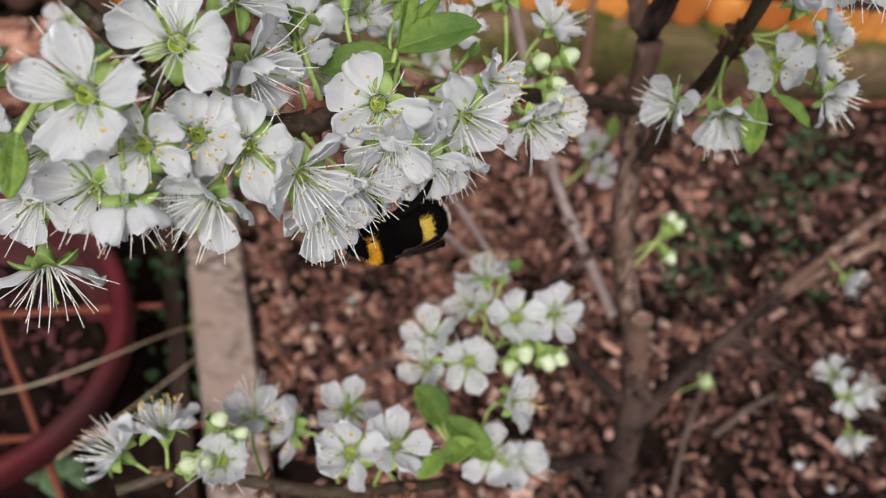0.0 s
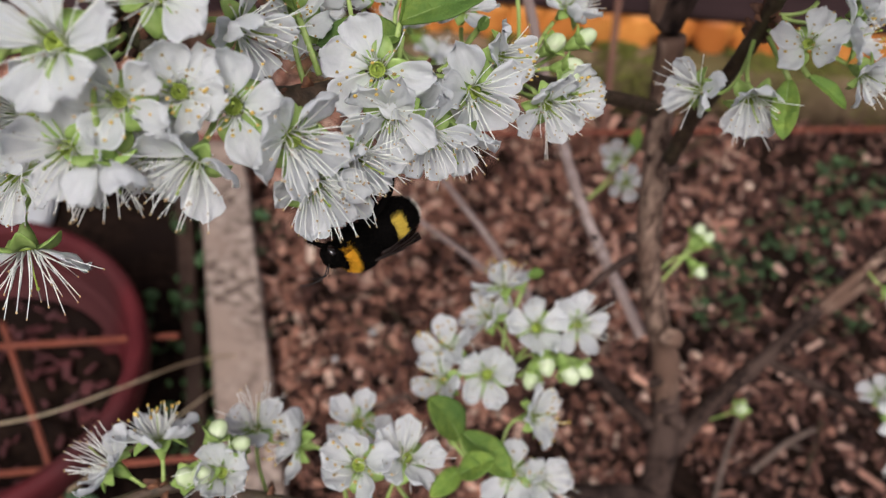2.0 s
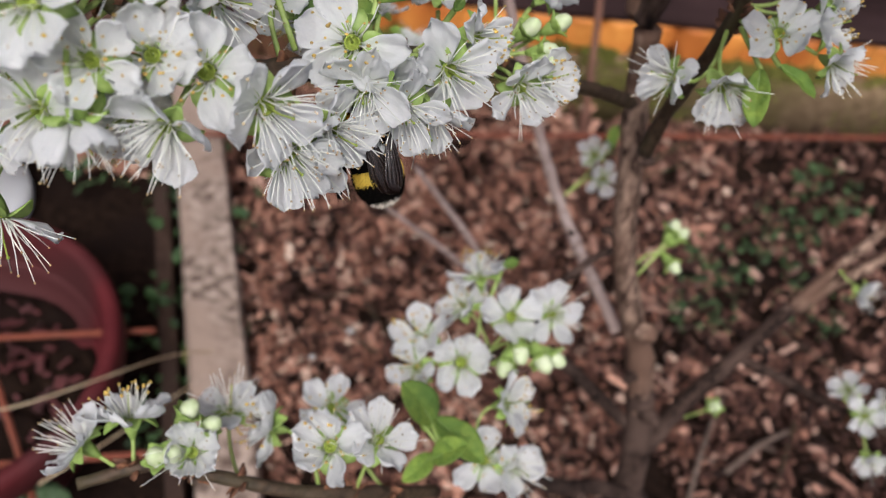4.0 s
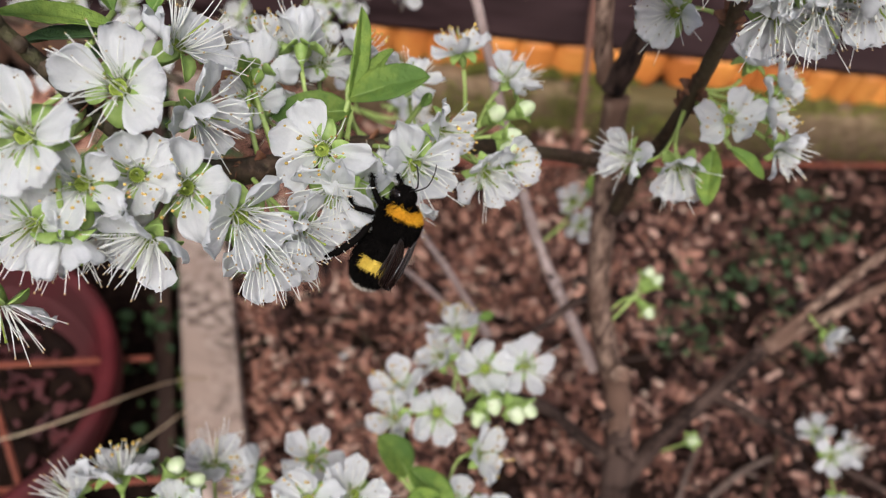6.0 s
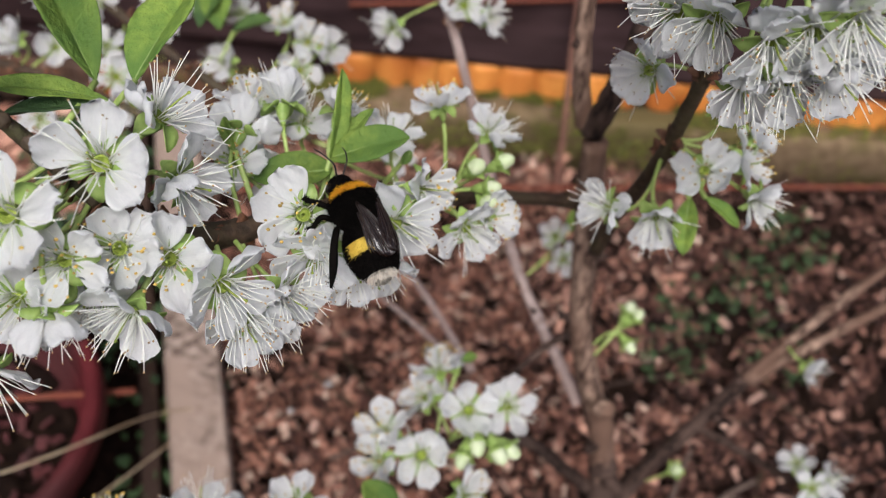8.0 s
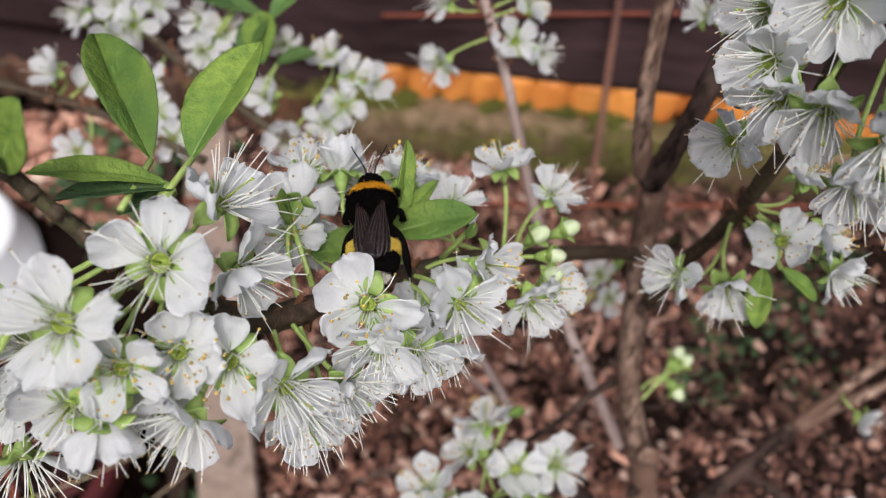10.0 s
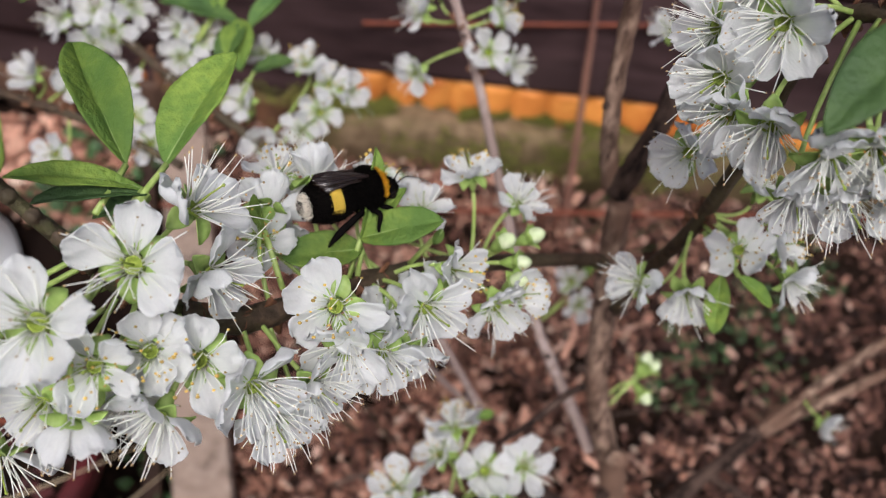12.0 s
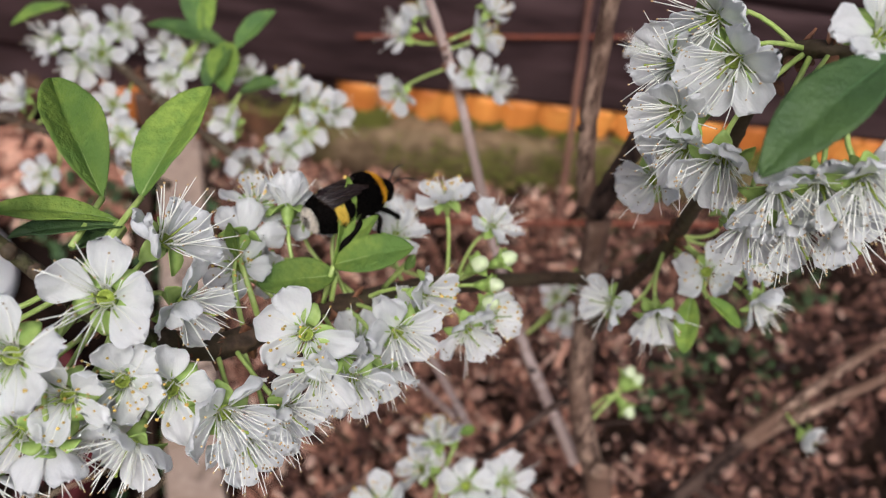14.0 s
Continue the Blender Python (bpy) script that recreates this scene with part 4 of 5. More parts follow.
# blossoms on the shoot
SHOOT_BLOSSOMS = [
    (-0.0115, 0.3203, 0.3868, 0.06, -0.65, 0.76, 1.0, 108),
    (-0.0411, 0.3268, 0.3931, -0.72, -0.33, 0.62, 0.95, 324),
    (-0.0098, 0.3286, 0.3994, 0.72, -0.06, 0.69, 0.95, 293),
    (-0.0378, 0.3106, 0.3761, -0.29, -0.95, 0.08, 0.9, 136),
    (-0.0094, 0.3348, 0.4075, 0.4, 0.07, 0.91, 0.9, 145),
    (-0.0362, 0.3322, 0.4004, -0.4, 0.16, 0.9, 0.8, 63),
    (-0.0009, 0.3205, 0.384, 0.88, -0.41, 0.24, 0.85, 32),
]
# blossoms at the very tip
EDGE_BLOSSOMS = [
    (-0.0849, 0.1186, 0.4370, 0.15, -0.85, 0.51, 1.02, 4, (-58, -7, -124, 71, 157)),
    (-0.0889, 0.1138, 0.4255, -0.06, -0.95, 0.31, 0.95, 10, (-17, -95, 55, 118, -157)),
]
# and beside them
EDGE_BLOSSOMS_B = [
    (-0.0927, 0.1191, 0.4533, -0.33, -0.46, 0.83, 0.95, 247),
    (-0.093, 0.1123, 0.4456, -0.22, -0.84, 0.49, 0.95, 45),
]
# blossoms behind the leafy spur
REACH_BLOSSOMS = [
    (-0.0513, 0.1811, 0.4367, -0.03, 0.17, 0.99, 0.85, 176),
    (-0.039, 0.186, 0.4299, 0.12, 0.02, 0.99, 0.82, 34),
    (-0.0489, 0.1628, 0.434, -0.15, -0.4, 0.9, 0.85, 210),
    (-0.0163, 0.1917, 0.426, -0.02, 0.08, 1.0, 0.8, 77),
]
# more of them
RIGHT_BLOSSOMS_B = [
    (0.0719, 0.2218, 0.4340, 0.17, 0.29, 0.94, 0.8, 26, (74, 125, 14, -89, -130)),
    (0.0815, 0.2183, 0.4308, 0.74, 0.07, 0.67, 0.82, 18, (49, 129, 10, -107, -150)),
    (0.0477, 0.2994, 0.4284, -0.84, -0.21, 0.49, 0.8, 10, (-16, 94, 142, -150, -56)),
]
# closed buds
BUDS = [
    (0.0069, 0.1932, 0.4203, 0.54, -0.01, 0.84, 0.86, 314),
    (0.0139, 0.197, 0.4209, 0.74, 0.19, 0.64, 0.86, 23),
    (0.0119, 0.1898, 0.4174, 0.91, -0.05, 0.41, 0.82, 193),
    (0.012, 0.1819, 0.4185, 0.45, -0.04, 0.89, 0.9, 300),
    (0.0882, 0.2675, 0.286, 0.26, 0.55, 0.79, 1.1, 169),
    (0.0918, 0.2659, 0.2846, 0.57, 0.44, 0.69, 1.1, 282),
    (0.0914, 0.2562, 0.2763, 0.69, -0.72, -0.11, 1.1, 142),
]
# closed buds of the lower clusters
BUDS_B = [
    (0.0249, 0.1662, 0.3102, -0.06, -0.99, -0.16, 1.1, 258),
    (0.0287, 0.1717, 0.3119, 0.3, -0.94, -0.12, 1.2, 120),
    (0.0367, 0.1708, 0.311, 0.54, -0.84, -0.02, 1.2, 18),
    (0.0405, 0.1732, 0.3103, 0.86, -0.5, 0.08, 1.1, 158),
    (-0.0577, 0.1099, 0.341, 0.35, 0.66, 0.66, 0.98, 3),
    (-0.0514, 0.1081, 0.3394, 0.62, 0.54, 0.57, 0.92, 39),
    (-0.0619, 0.0989, 0.3349, -0.36, -0.25, 0.9, 1, 55),
    (-0.0585, 0.1001, 0.3358, 0.16, -0.04, 0.99, 1, 307),
    (0.1507, 0.2623, 0.1675, 0.18, -0.21, 0.96, 1.2, 274),
]
# young leaves
LEAVES = [
    (-0.074, 0.1535, 0.458, -0.0956, 0.1769, 0.4651, 0.37, 0.47, -0.39, 0.79),
    (-0.0668, 0.1565, 0.4579, -0.0622, 0.1853, 0.4666, 0.46, -0.37, -0.59, 0.71),
    (-0.0687, 0.1493, 0.457, -0.0899, 0.1382, 0.4634, 0.24, -0.07, -0.18, 0.98),
    (-0.086, 0.1295, 0.4744, -0.0806, 0.1314, 0.4892, 0.62, 0.15, -0.44, 0.89),
    (-0.0876, 0.1306, 0.4754, -0.0865, 0.1166, 0.4819, 0.5, 0.08, -0.12, 0.99),
    (-0.0272, 0.1683, 0.4361, -0.0289, 0.1831, 0.4515, 0.24, 0.66, -0.25, 0.71),
    (-0.0272, 0.1683, 0.4361, -0.02, 0.1804, 0.4438, 0.3, -0.41, -0.21, 0.89),
]
# young leaves
LEAVES_B = [
    (-0.0272, 0.1684, 0.4363, -0.0096, 0.1723, 0.4447, 0.46, -0.08, -0.34, 0.94),
    (-0.0266, 0.1679, 0.4332, -0.0434, 0.1604, 0.4322, 0.52, -0.07, -0.4, 0.91),
    (-0.0096, 0.1787, 0.4344, -0.0108, 0.1746, 0.4335, 0.6, 0.38, -0.32, 0.87),
    (0.0687, 0.2056, 0.4147, 0.0691, 0.1908, 0.4074, 0.42, -0.39, -0.67, 0.63),
    (0.0719, 0.2036, 0.4183, 0.0825, 0.199, 0.4142, 0.4, 0.25, -0.27, 0.93),
    (-0.0775, 0.1031, 0.4597, -0.075, 0.0929, 0.4562, 0.4, 0.56, -0.33, 0.76),
    (-0.0481, 0.1618, 0.4386, -0.0528, 0.1686, 0.4418, 0.4, -0.6, -0.45, 0.66),
    (0.0573, 0.304, 0.2884, 0.0582, 0.3133, 0.2964, 0.45, -0.05, -0.47, 0.88),
]
# leaves behind
LEAVES_C = [
    (-0.1213, 0.3128, 0.3799, -0.1318, 0.3266, 0.3923, 0.4, -0.04, -0.49, 0.87),
    (-0.1199, 0.3122, 0.3793, -0.1212, 0.3269, 0.3923, 0.35, 0.17, -0.44, 0.88),
    (-0.1062, 0.3101, 0.3772, -0.094, 0.3252, 0.3902, 0.4, -0.26, -0.43, 0.87),
    (-0.1074, 0.3102, 0.3773, -0.1432, 0.3111, 0.3789, 0.28, -0.14, -0.03, 0.99),
    (-0.1105, 0.3123, 0.3792, -0.103, 0.2914, 0.3712, 0.55, -0.06, -0.4, 0.92),
    (-0.108, 0.3119, 0.3788, -0.1109, 0.2907, 0.3708, 0.5, -0.26, -0.43, 0.87),
    (-0.1, 0.2984, 0.3667, -0.0854, 0.3043, 0.3716, 0.5, -0.13, -0.09, 0.99),
    (-0.1814, 0.3187, 0.3731, -0.1988, 0.3037, 0.3682, 0.35, -0.13, -0.09, 0.99),
]
# blossoms in the thick of the branch
INNER_BLOSSOMS = [
    (-0.0685, 0.1051, 0.4466, -0.07, -0.97, 0.22, 0.95, 16),
    (-0.0585, 0.1142, 0.4408, 0.13, -0.91, 0.4, 0.9, 101),
    (-0.0302, 0.1289, 0.426, 0.49, -0.86, 0.13, 0.9, 149),
    (-0.0176, 0.1599, 0.4201, 0.21, -0.5, 0.84, 0.85, 134),
    (-0.0085, 0.1689, 0.4222, 0.16, -0.69, 0.7, 0.85, 79),
]
# more of the crowded cluster
NEAR_BLOSSOMS_B = [
    (0.0543, 0.1634, 0.4949, 0.17, -0.97, -0.18, 1.05, 10, (-129, -92, -46, 74, 114)),
    (0.0595, 0.1612, 0.4996, 0.22, -0.96, -0.18, 1.02, 10, (-106, -73, 36, 95, 161)),
    (0.0646, 0.1593, 0.5045, 0.35, -0.93, -0.08, 1.05, 8, (-142, -90, -46, 71, 114)),
    (0.0604, 0.1627, 0.4876, 0.32, -0.91, -0.27, 0.95, 16, (-99, -72, 34, 90, 132)),
    (0.0664, 0.1612, 0.4928, 0.47, -0.84, -0.28, 0.95, 18, (-107, -79, -10, 86, 115)),
    (0.0535, 0.1641, 0.4836, 0.03, -0.95, -0.31, 0.9, 14, (-112, -85, -23, 78, 113)),
    (0.0594, 0.1730, 0.5233, 0.18, -0.20, 0.96, 1, 8, (-133, -75, 178, 95, 29)),
]
# darker leaves, the shade on their seen side put into the colour
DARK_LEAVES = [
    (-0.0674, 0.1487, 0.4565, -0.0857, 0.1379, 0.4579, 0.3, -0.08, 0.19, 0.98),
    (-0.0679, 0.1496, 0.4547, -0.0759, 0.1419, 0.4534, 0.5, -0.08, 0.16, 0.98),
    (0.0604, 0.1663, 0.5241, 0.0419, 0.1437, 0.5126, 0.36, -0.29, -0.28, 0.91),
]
# leaves of the middle cluster
LEAVES_D = [
    (0.0055, 0.1385, 0.3116, -0.006, 0.1425, 0.3251, 0.6, 0.03, -0.23, 0.97),
    (0.0057, 0.1399, 0.3127, 0.0226, 0.1284, 0.3136, 0.5, -0.01, -0.06, 1.0),
    (0.008, 0.1281, 0.3085, 0.0172, 0.1303, 0.3202, 0.55, -0.18, -0.22, 0.96),
    (0.0075, 0.1311, 0.3057, 0.0006, 0.1198, 0.3072, 0.5, 0.12, -0.21, 0.97),
    (0.0019, 0.1385, 0.3117, 0.0052, 0.1363, 0.3099, 0.7, 0.12, -0.21, 0.97),
    (0.0178, 0.1996, 0.3187, 0.0227, 0.2021, 0.3205, 0.7, 0.12, -0.21, 0.97),
    (-0.0284, 0.2909, 0.3299, -0.0452, 0.2896, 0.3393, 0.4, -0.07, -0.25, 0.97),
]
BRANCHES = [TRUNK, STEM, LEADER, FORK, MAIN, MAIN_END, RIGHT, LIMB, LIMB_END, LIMB_B, LIMB_C, LOW_A, LOW_B, LOW_C, BACK, TWIG_A, TWIG_B, TWIG_C, BOTTOM, REAR_A, REAR_B]
TREE_AT = Vector(TRUNK[0][:3])
TREE_AT.z = 0.0
tree = thing("plum_tree", TREE_AT, "young plum tree in full white blossom with few fresh green leaves", "tree")
NODES = []


def wood():
    for i, b in enumerate(BRANCHES):
        pts = spline(b, 7)
        if i == 0:
            end = pts[0]
            d = end[:3] - pts[4][:3]
            d = d / abs(d[2])
            foot = end.copy()
            foot[:3] = end[:3] + d * (end[2] + 0.02)
            mid = (end + foot) / 2
            foot[3] *= 1.25
            pts = [foot, mid, *pts]
        NODES.extend(Vector(p[:3]) for p in pts)
        # knots and old bud scars swell the bark here and there
        fat = []
        for k, p in enumerate(pts):
            s = noise.noise((p[0] * 160, p[1] * 160, p[2] * 160 + i * 9))
            fat.append((p[0] - TREE_AT.x, p[1] - TREE_AT.y, p[2], p[3] * (0.68 if b is TRUNK else 0.80 if b is STEM else 0.82 if b in (LEADER, FORK) else 0.56 if b in (LIMB, LIMB_END) else 1.1 if b is MAIN else 0.82 if b is MAIN_END else 0.78) * (1 + 0.25 * max(0, s))))
        v, f = tube(fat, 14 if b[0][3] > 0.004 else 10, 0.14, 260)
        old = b in (TRUNK, STEM, LEADER, FORK, LIMB, LIMB_END, LIMB_B, LIMB_C, LOW_A, LOW_B, LOW_C, BACK, TWIG_A, TWIG_B, TWIG_C)
        part_mesh("trunk" if i == 0 else "branch", mesh_of("branch", v, f, BARK_YOUNG if b in (BACK, TWIG_B, TWIG_C) else BARK_PALE if b in (STEM, LEADER, LIMB_END, LIMB_B) else BARK if old else TWIG_GREEN if b is MAIN_END else TWIG), tree, None,
                  "rough grey-brown trunk" if i == 0 else "grey-brown branch" if old else "dark brown flowering twig")
    # bud rings along the green outer length
    ring = spline(MAIN_END, 7)
    for k in range(3, len(ring) - 2, 4):
        c = Vector(ring[k][:3]) - TREE_AT
        part_mesh("bud_scar", mesh_of("bud_scar", *ball(c + Vector((0.0004, -0.0004, 0.0004)), ring[k][3] * 0.90, ring[k][3] * 0.90, ring[k][3] * 0.86, 8, 10, 0.35, 300), TWIG), tree)
    # a pale burl where an old limb was cut
    q = Vector((0.0883, 0.2356, 0.2526)) - TREE_AT
    part_mesh("burl", mesh_of("burl", *ball(q, 0.0050, 0.0046, 0.0044, 14, 18, 0.3, 330), BARK_PALE), tree, None, "pale knobbly burl")
    # short stubs where buds broke off
    for b in (TRUNK, STEM, LEADER, FORK, LIMB, BACK):
        pts = spline(b, 5)
        for k in range(4, len(pts) - 2, 6):
            d = Vector((rng.gauss(0, 1), rng.gauss(0, 1), rng.gauss(0.3, .6))).normalized()
            q = Vector(pts[k][:3]) - TREE_AT
            r = pts[k][3]
            spur = [(*(q + d * (r * t)), r * w) for t, w in ((0.5, .5), (1.0, .36), (1.3, .3), (1.5, .16))]
            part_mesh("bud_scar", mesh_of("bud_scar", *tube(spur, 7, .2, 500), BARK), tree)


def petal_mesh(k):
    """A spoon-shaped petal along +x on a short claw, blunt, wavy and a little notched at its end; its upper side towards +z."""
    r = random.Random(40 + k)
    L, W = 0.0090 * r.uniform(.9, 1.08), 0.0040 * r.uniform(.84, 1.06)
    curl, cup, lean, twist = r.uniform(-0.9, 1.1), r.uniform(.10, .48), r.uniform(-.10, .10), r.uniform(-.35, .35)
    notch, broad = r.choice((0.0, 0.0002, 0.0005, 0.0008)), r.uniform(1.45, 1.9)
    rows = []
    for i in range(13):
        t = 0.5 - 0.5 * math.cos(math.pi * i / 12)
        q = abs(2 * t ** broad - 1)
        w = W * max(0.14 if i < 6 else 0.34, (1 - q ** 2.2) ** 0.5)
        row = []
        for j in range(11):
            v = -1 + j / 5
            end = max(0, t - .55) / .45
            x = L * t - 0.0011 * v * v * end ** 2 - 0.0007 * abs(noise.noise((v * 3.1, k * 3, 1))) * end ** 2
            x -= notch * end ** 3 * math.exp(-(v * 5) ** 2)
            z = 0.0022 * t ** 2 + w * cup * v * v - 0.0019 * curl * end ** 2 + twist * v * w * t
            z += 0.0013 * noise.noise((t * 3 + k * 7, v * 2, k)) * t * 1.6 + 0.0003 * math.sin(v * 5 + k * 2) * end
            z += 0.0003 * noise.noise((t * 9 + k, v * 6, k * 5)) * end
            y = v * w * (1 + 0.08 * noise.noise((t * 5, v, k * 11))) + lean * L * t * t
            row.append((x, y, z))
        rows.append(row)
    return mesh_of("petal", *slab(rows, 0.00011), PETAL)


def sepal_mesh():
    rows = []
    for i in range(5):
        t = i / 4
        w = 0.0018 * (0.7, 1.05, 1.08, .8, .15)[i]
        rows.append([(0.0046 * t, v * w, -0.0010 * t * t + 0.5 * w * v * v) for v in (-1, -.5, 0, .5, 1)])
    return mesh_of("sepal", *slab(rows, 0.0002), SEPAL)


def calyx_mesh():
    prof = [(-0.0052, 0.0005), (-0.0044, 0.0008), (-0.003, 0.0014), (-0.0012, 0.0018), (-0.0002, 0.0019)]
    return mesh_of("blossom", *tube([(0, 0, z, r) for z, r in prof], 12, caps=False), SEPAL)


def centre_mesh(k):
    disc = lathe([(0.0017, -0.0005), (0.0016, 0.0000), (0.0014, 0.0001), (0.00125, -0.0001), (0.00105, -0.0008), (0.0007, -0.0014), (0.0003, -0.0016), (0.0001, -0.0016)], 16)
    style = tube([(0, 0, 0, .0003), (0.0002, 0, 0.004, .00018), (.0006, .0003, .0066, .00015), (.0007, .0003, .0070, .00034), (.0007, .0003, .0073, .0002)], 6)
    return mesh_of("centre", *joined(disc, style), CENTRE)


def stamen_meshes(k):
    r = random.Random(90 + k)
    fil, ant = [], []
    n = 22 + k % 3 * 4
    fresh = k % 3 == 0
    for i in range(n):
        w = 2 * math.pi * (i + r.uniform(-.45, .45)) / n
        lean = radians(r.uniform(6, 32) if i % 2 else r.uniform(24, 64))
        l = r.uniform(0.0058, 0.0086) if fresh else r.uniform(0.0070, 0.0120)
        d = Vector((math.sin(lean) * math.cos(w), math.sin(lean) * math.sin(w), math.cos(lean)))
        side = Vector((r.gauss(0, 1), r.gauss(0, 1), r.gauss(0, .4))) * 0.0012
        o = Vector((0.0016 * math.cos(w), 0.0016 * math.sin(w), 0.0002))
        pts = [(*(o + d * (l * t) + side * (t * t)), 0.00012 * (1.2 - .5 * t)) for t in (0, .3, .65, 1)]
        fil.append(tube(pts, 4))
        tip = o + d * l + side
        g = (1.15 if fresh else 0.58) * r.uniform(.7, 1.25)
        ant.append(ball(tip, 0.00034 * g, 0.00028 * g, 0.00040 * g, 4, 6))
    return mesh_of("stamen_tuft", *joined(*fil), FILAMENT), mesh_of("anther_tuft", *joined(*ant), ANTHER if fresh else ANTHER_BROWN)


PETALS = [petal_mesh(k) for k in range(16)]
SEPAL_M, CALYX, CENTRES = sepal_mesh(), calyx_mesh(), centre_mesh(0)
STAMENS = [stamen_meshes(k) for k in range(6)]


def facing(p, d, spin, size):
    """The pose of a flower at p that faces along d, turned by spin degrees about that."""
    d = Vector(d).normalized()
    x = Vector((0.974, 0.18, 0.14))
    x = (x - d * x.dot(d)).normalized()
    x = x * math.cos(radians(spin)) + d.cross(x) * math.sin(radians(spin))
    m = Matrix((x, d.cross(x), d)).transposed().to_4x4()
    return Matrix.Translation(Vector(p) - TREE_AT) @ m @ Matrix.Diagonal((size, size, size, 1))


def stalk(p, d, reach=0.042):
    """The green stalk from a flower's back to the nearest wood."""
    p, d = Vector(p), Vector(d).normalized()
    start = p - d * 0.0050
    near = min(NODES, key=lambda q: (q - (start - d * 0.008)).length)
    gap = near - start
    if gap.length > reach:
        near = start + gap.normalized() * reach
    c1 = start - d * min(0.008, gap.length * .4)
    pts = []
    for k in range(7):
        t = k / 6
        q = start * (1 - t) ** 2 + c1 * (2 * t * (1 - t)) + near * t * t - TREE_AT
        pts.append((*q, 0.00050 + 0.0002 * abs(t - .4)))
    part_mesh("flower_stalk", mesh_of("flower_stalk", *tube(pts, 7), STALK), tree)
    return near


SPURS = []


def blossom(x, y, z, dx, dy, dz, size, spin, petals=None):
    """One blossom. With petals given (their turns in degrees), spin is how far they close, else the turn of the whole."""
    r = random.Random(int(abs(x * 7919 + y * 104729 + z * 1299709) * 1000))
    turn = 0 if petals else spin
    root = part_mesh("blossom", CALYX, tree, facing((x, y, z), (dx, dy, dz), turn, size), "white five-petalled plum blossom")
    if petals:
        openness = radians(spin)
    else:
        openness = radians(r.choice((-6, 0, 5, 10, 16, 24)))
        if dz < -0.3 and size < 1.08:
            openness = radians(r.uniform(20, 44))
    turns = [radians(p) for p in petals] if petals else [2 * math.pi * (k + r.uniform(-.13, .13)) / 5 for k in range(5)]
    for w in turns:
        tilt = -(openness + radians(r.gauss(0, 8 if petals else 11)))
        m = Matrix.Rotation(w, 4, "Z") @ Matrix.Translation((0.0019, 0, 0)) @ Matrix.Rotation(tilt, 4, "Y") @ Matrix.Rotation(radians(r.gauss(0, 12)), 4, "X")
        part_mesh("petal", r.choice(PETALS), root, m)
    for k in range(5):
        w = turns[0] + 2 * math.pi * (k + .5) / 5
        m = Matrix.Rotation(w, 4, "Z") @ Matrix.Translation((0.0020, 0, -0.0004)) @ Matrix.Rotation(radians(r.uniform(-8, 25)), 4, "Y")
        part_mesh("sepal", SEPAL_M, root, m)
    # the youngest, half open blossoms still carry full yellow anthers
    st, an = r.choice(STAMENS[::3] if petals and size < 0.99 and dz > 0.6 else (STAMENS[1], STAMENS[2], STAMENS[4], STAMENS[5]) if dz < 0.3 else STAMENS)
    part_mesh("stamen_tuft", st, root, None, "long thin white stamens")
    part_mesh("anther_tuft", an, root, None, "tiny yellow-brown anthers")
    part_mesh("centre", CENTRES, root, None, "yellow-green flower centre")
    SPURS.append(stalk((x, y, z), (dx, dy, dz)))


def bud_mesh():
    pts = [(0, 0, -.0062, .0007), (0, 0, -.0050, .0013), (0, 0, -.0030, .0020), (0, 0, -.0012, .0024)]
    return mesh_of("flower_bud", *joined(tube(pts, 10)), SEPAL), mesh_of("folded_petals", *ball((0, 0, .0006), .0026, .0025, .0037, 8, 12, .08, 2), BUD)


def buds():
    cup, folded = bud_mesh()
    for x, y, z, dx, dy, dz, s, spin in BUDS + BUDS_B:
        root = part_mesh("flower_bud", cup, tree, facing((x, y, z), (dx, dy, dz), spin, s), "closed pale green flower bud")
        part_mesh("folded_petals", folded, root)
        for k in range(5):
            m = Matrix.Rotation(2 * math.pi * k / 5, 4, "Z") @ Matrix.Translation((.0020, 0, -.0020)) @ Matrix.Rotation(radians(-62), 4, "Y") @ Matrix.Diagonal((.8, 1, 1, 1))
            part_mesh("sepal", SEPAL_M, root, m)
        stalk((x, y, z), (dx, dy, dz))


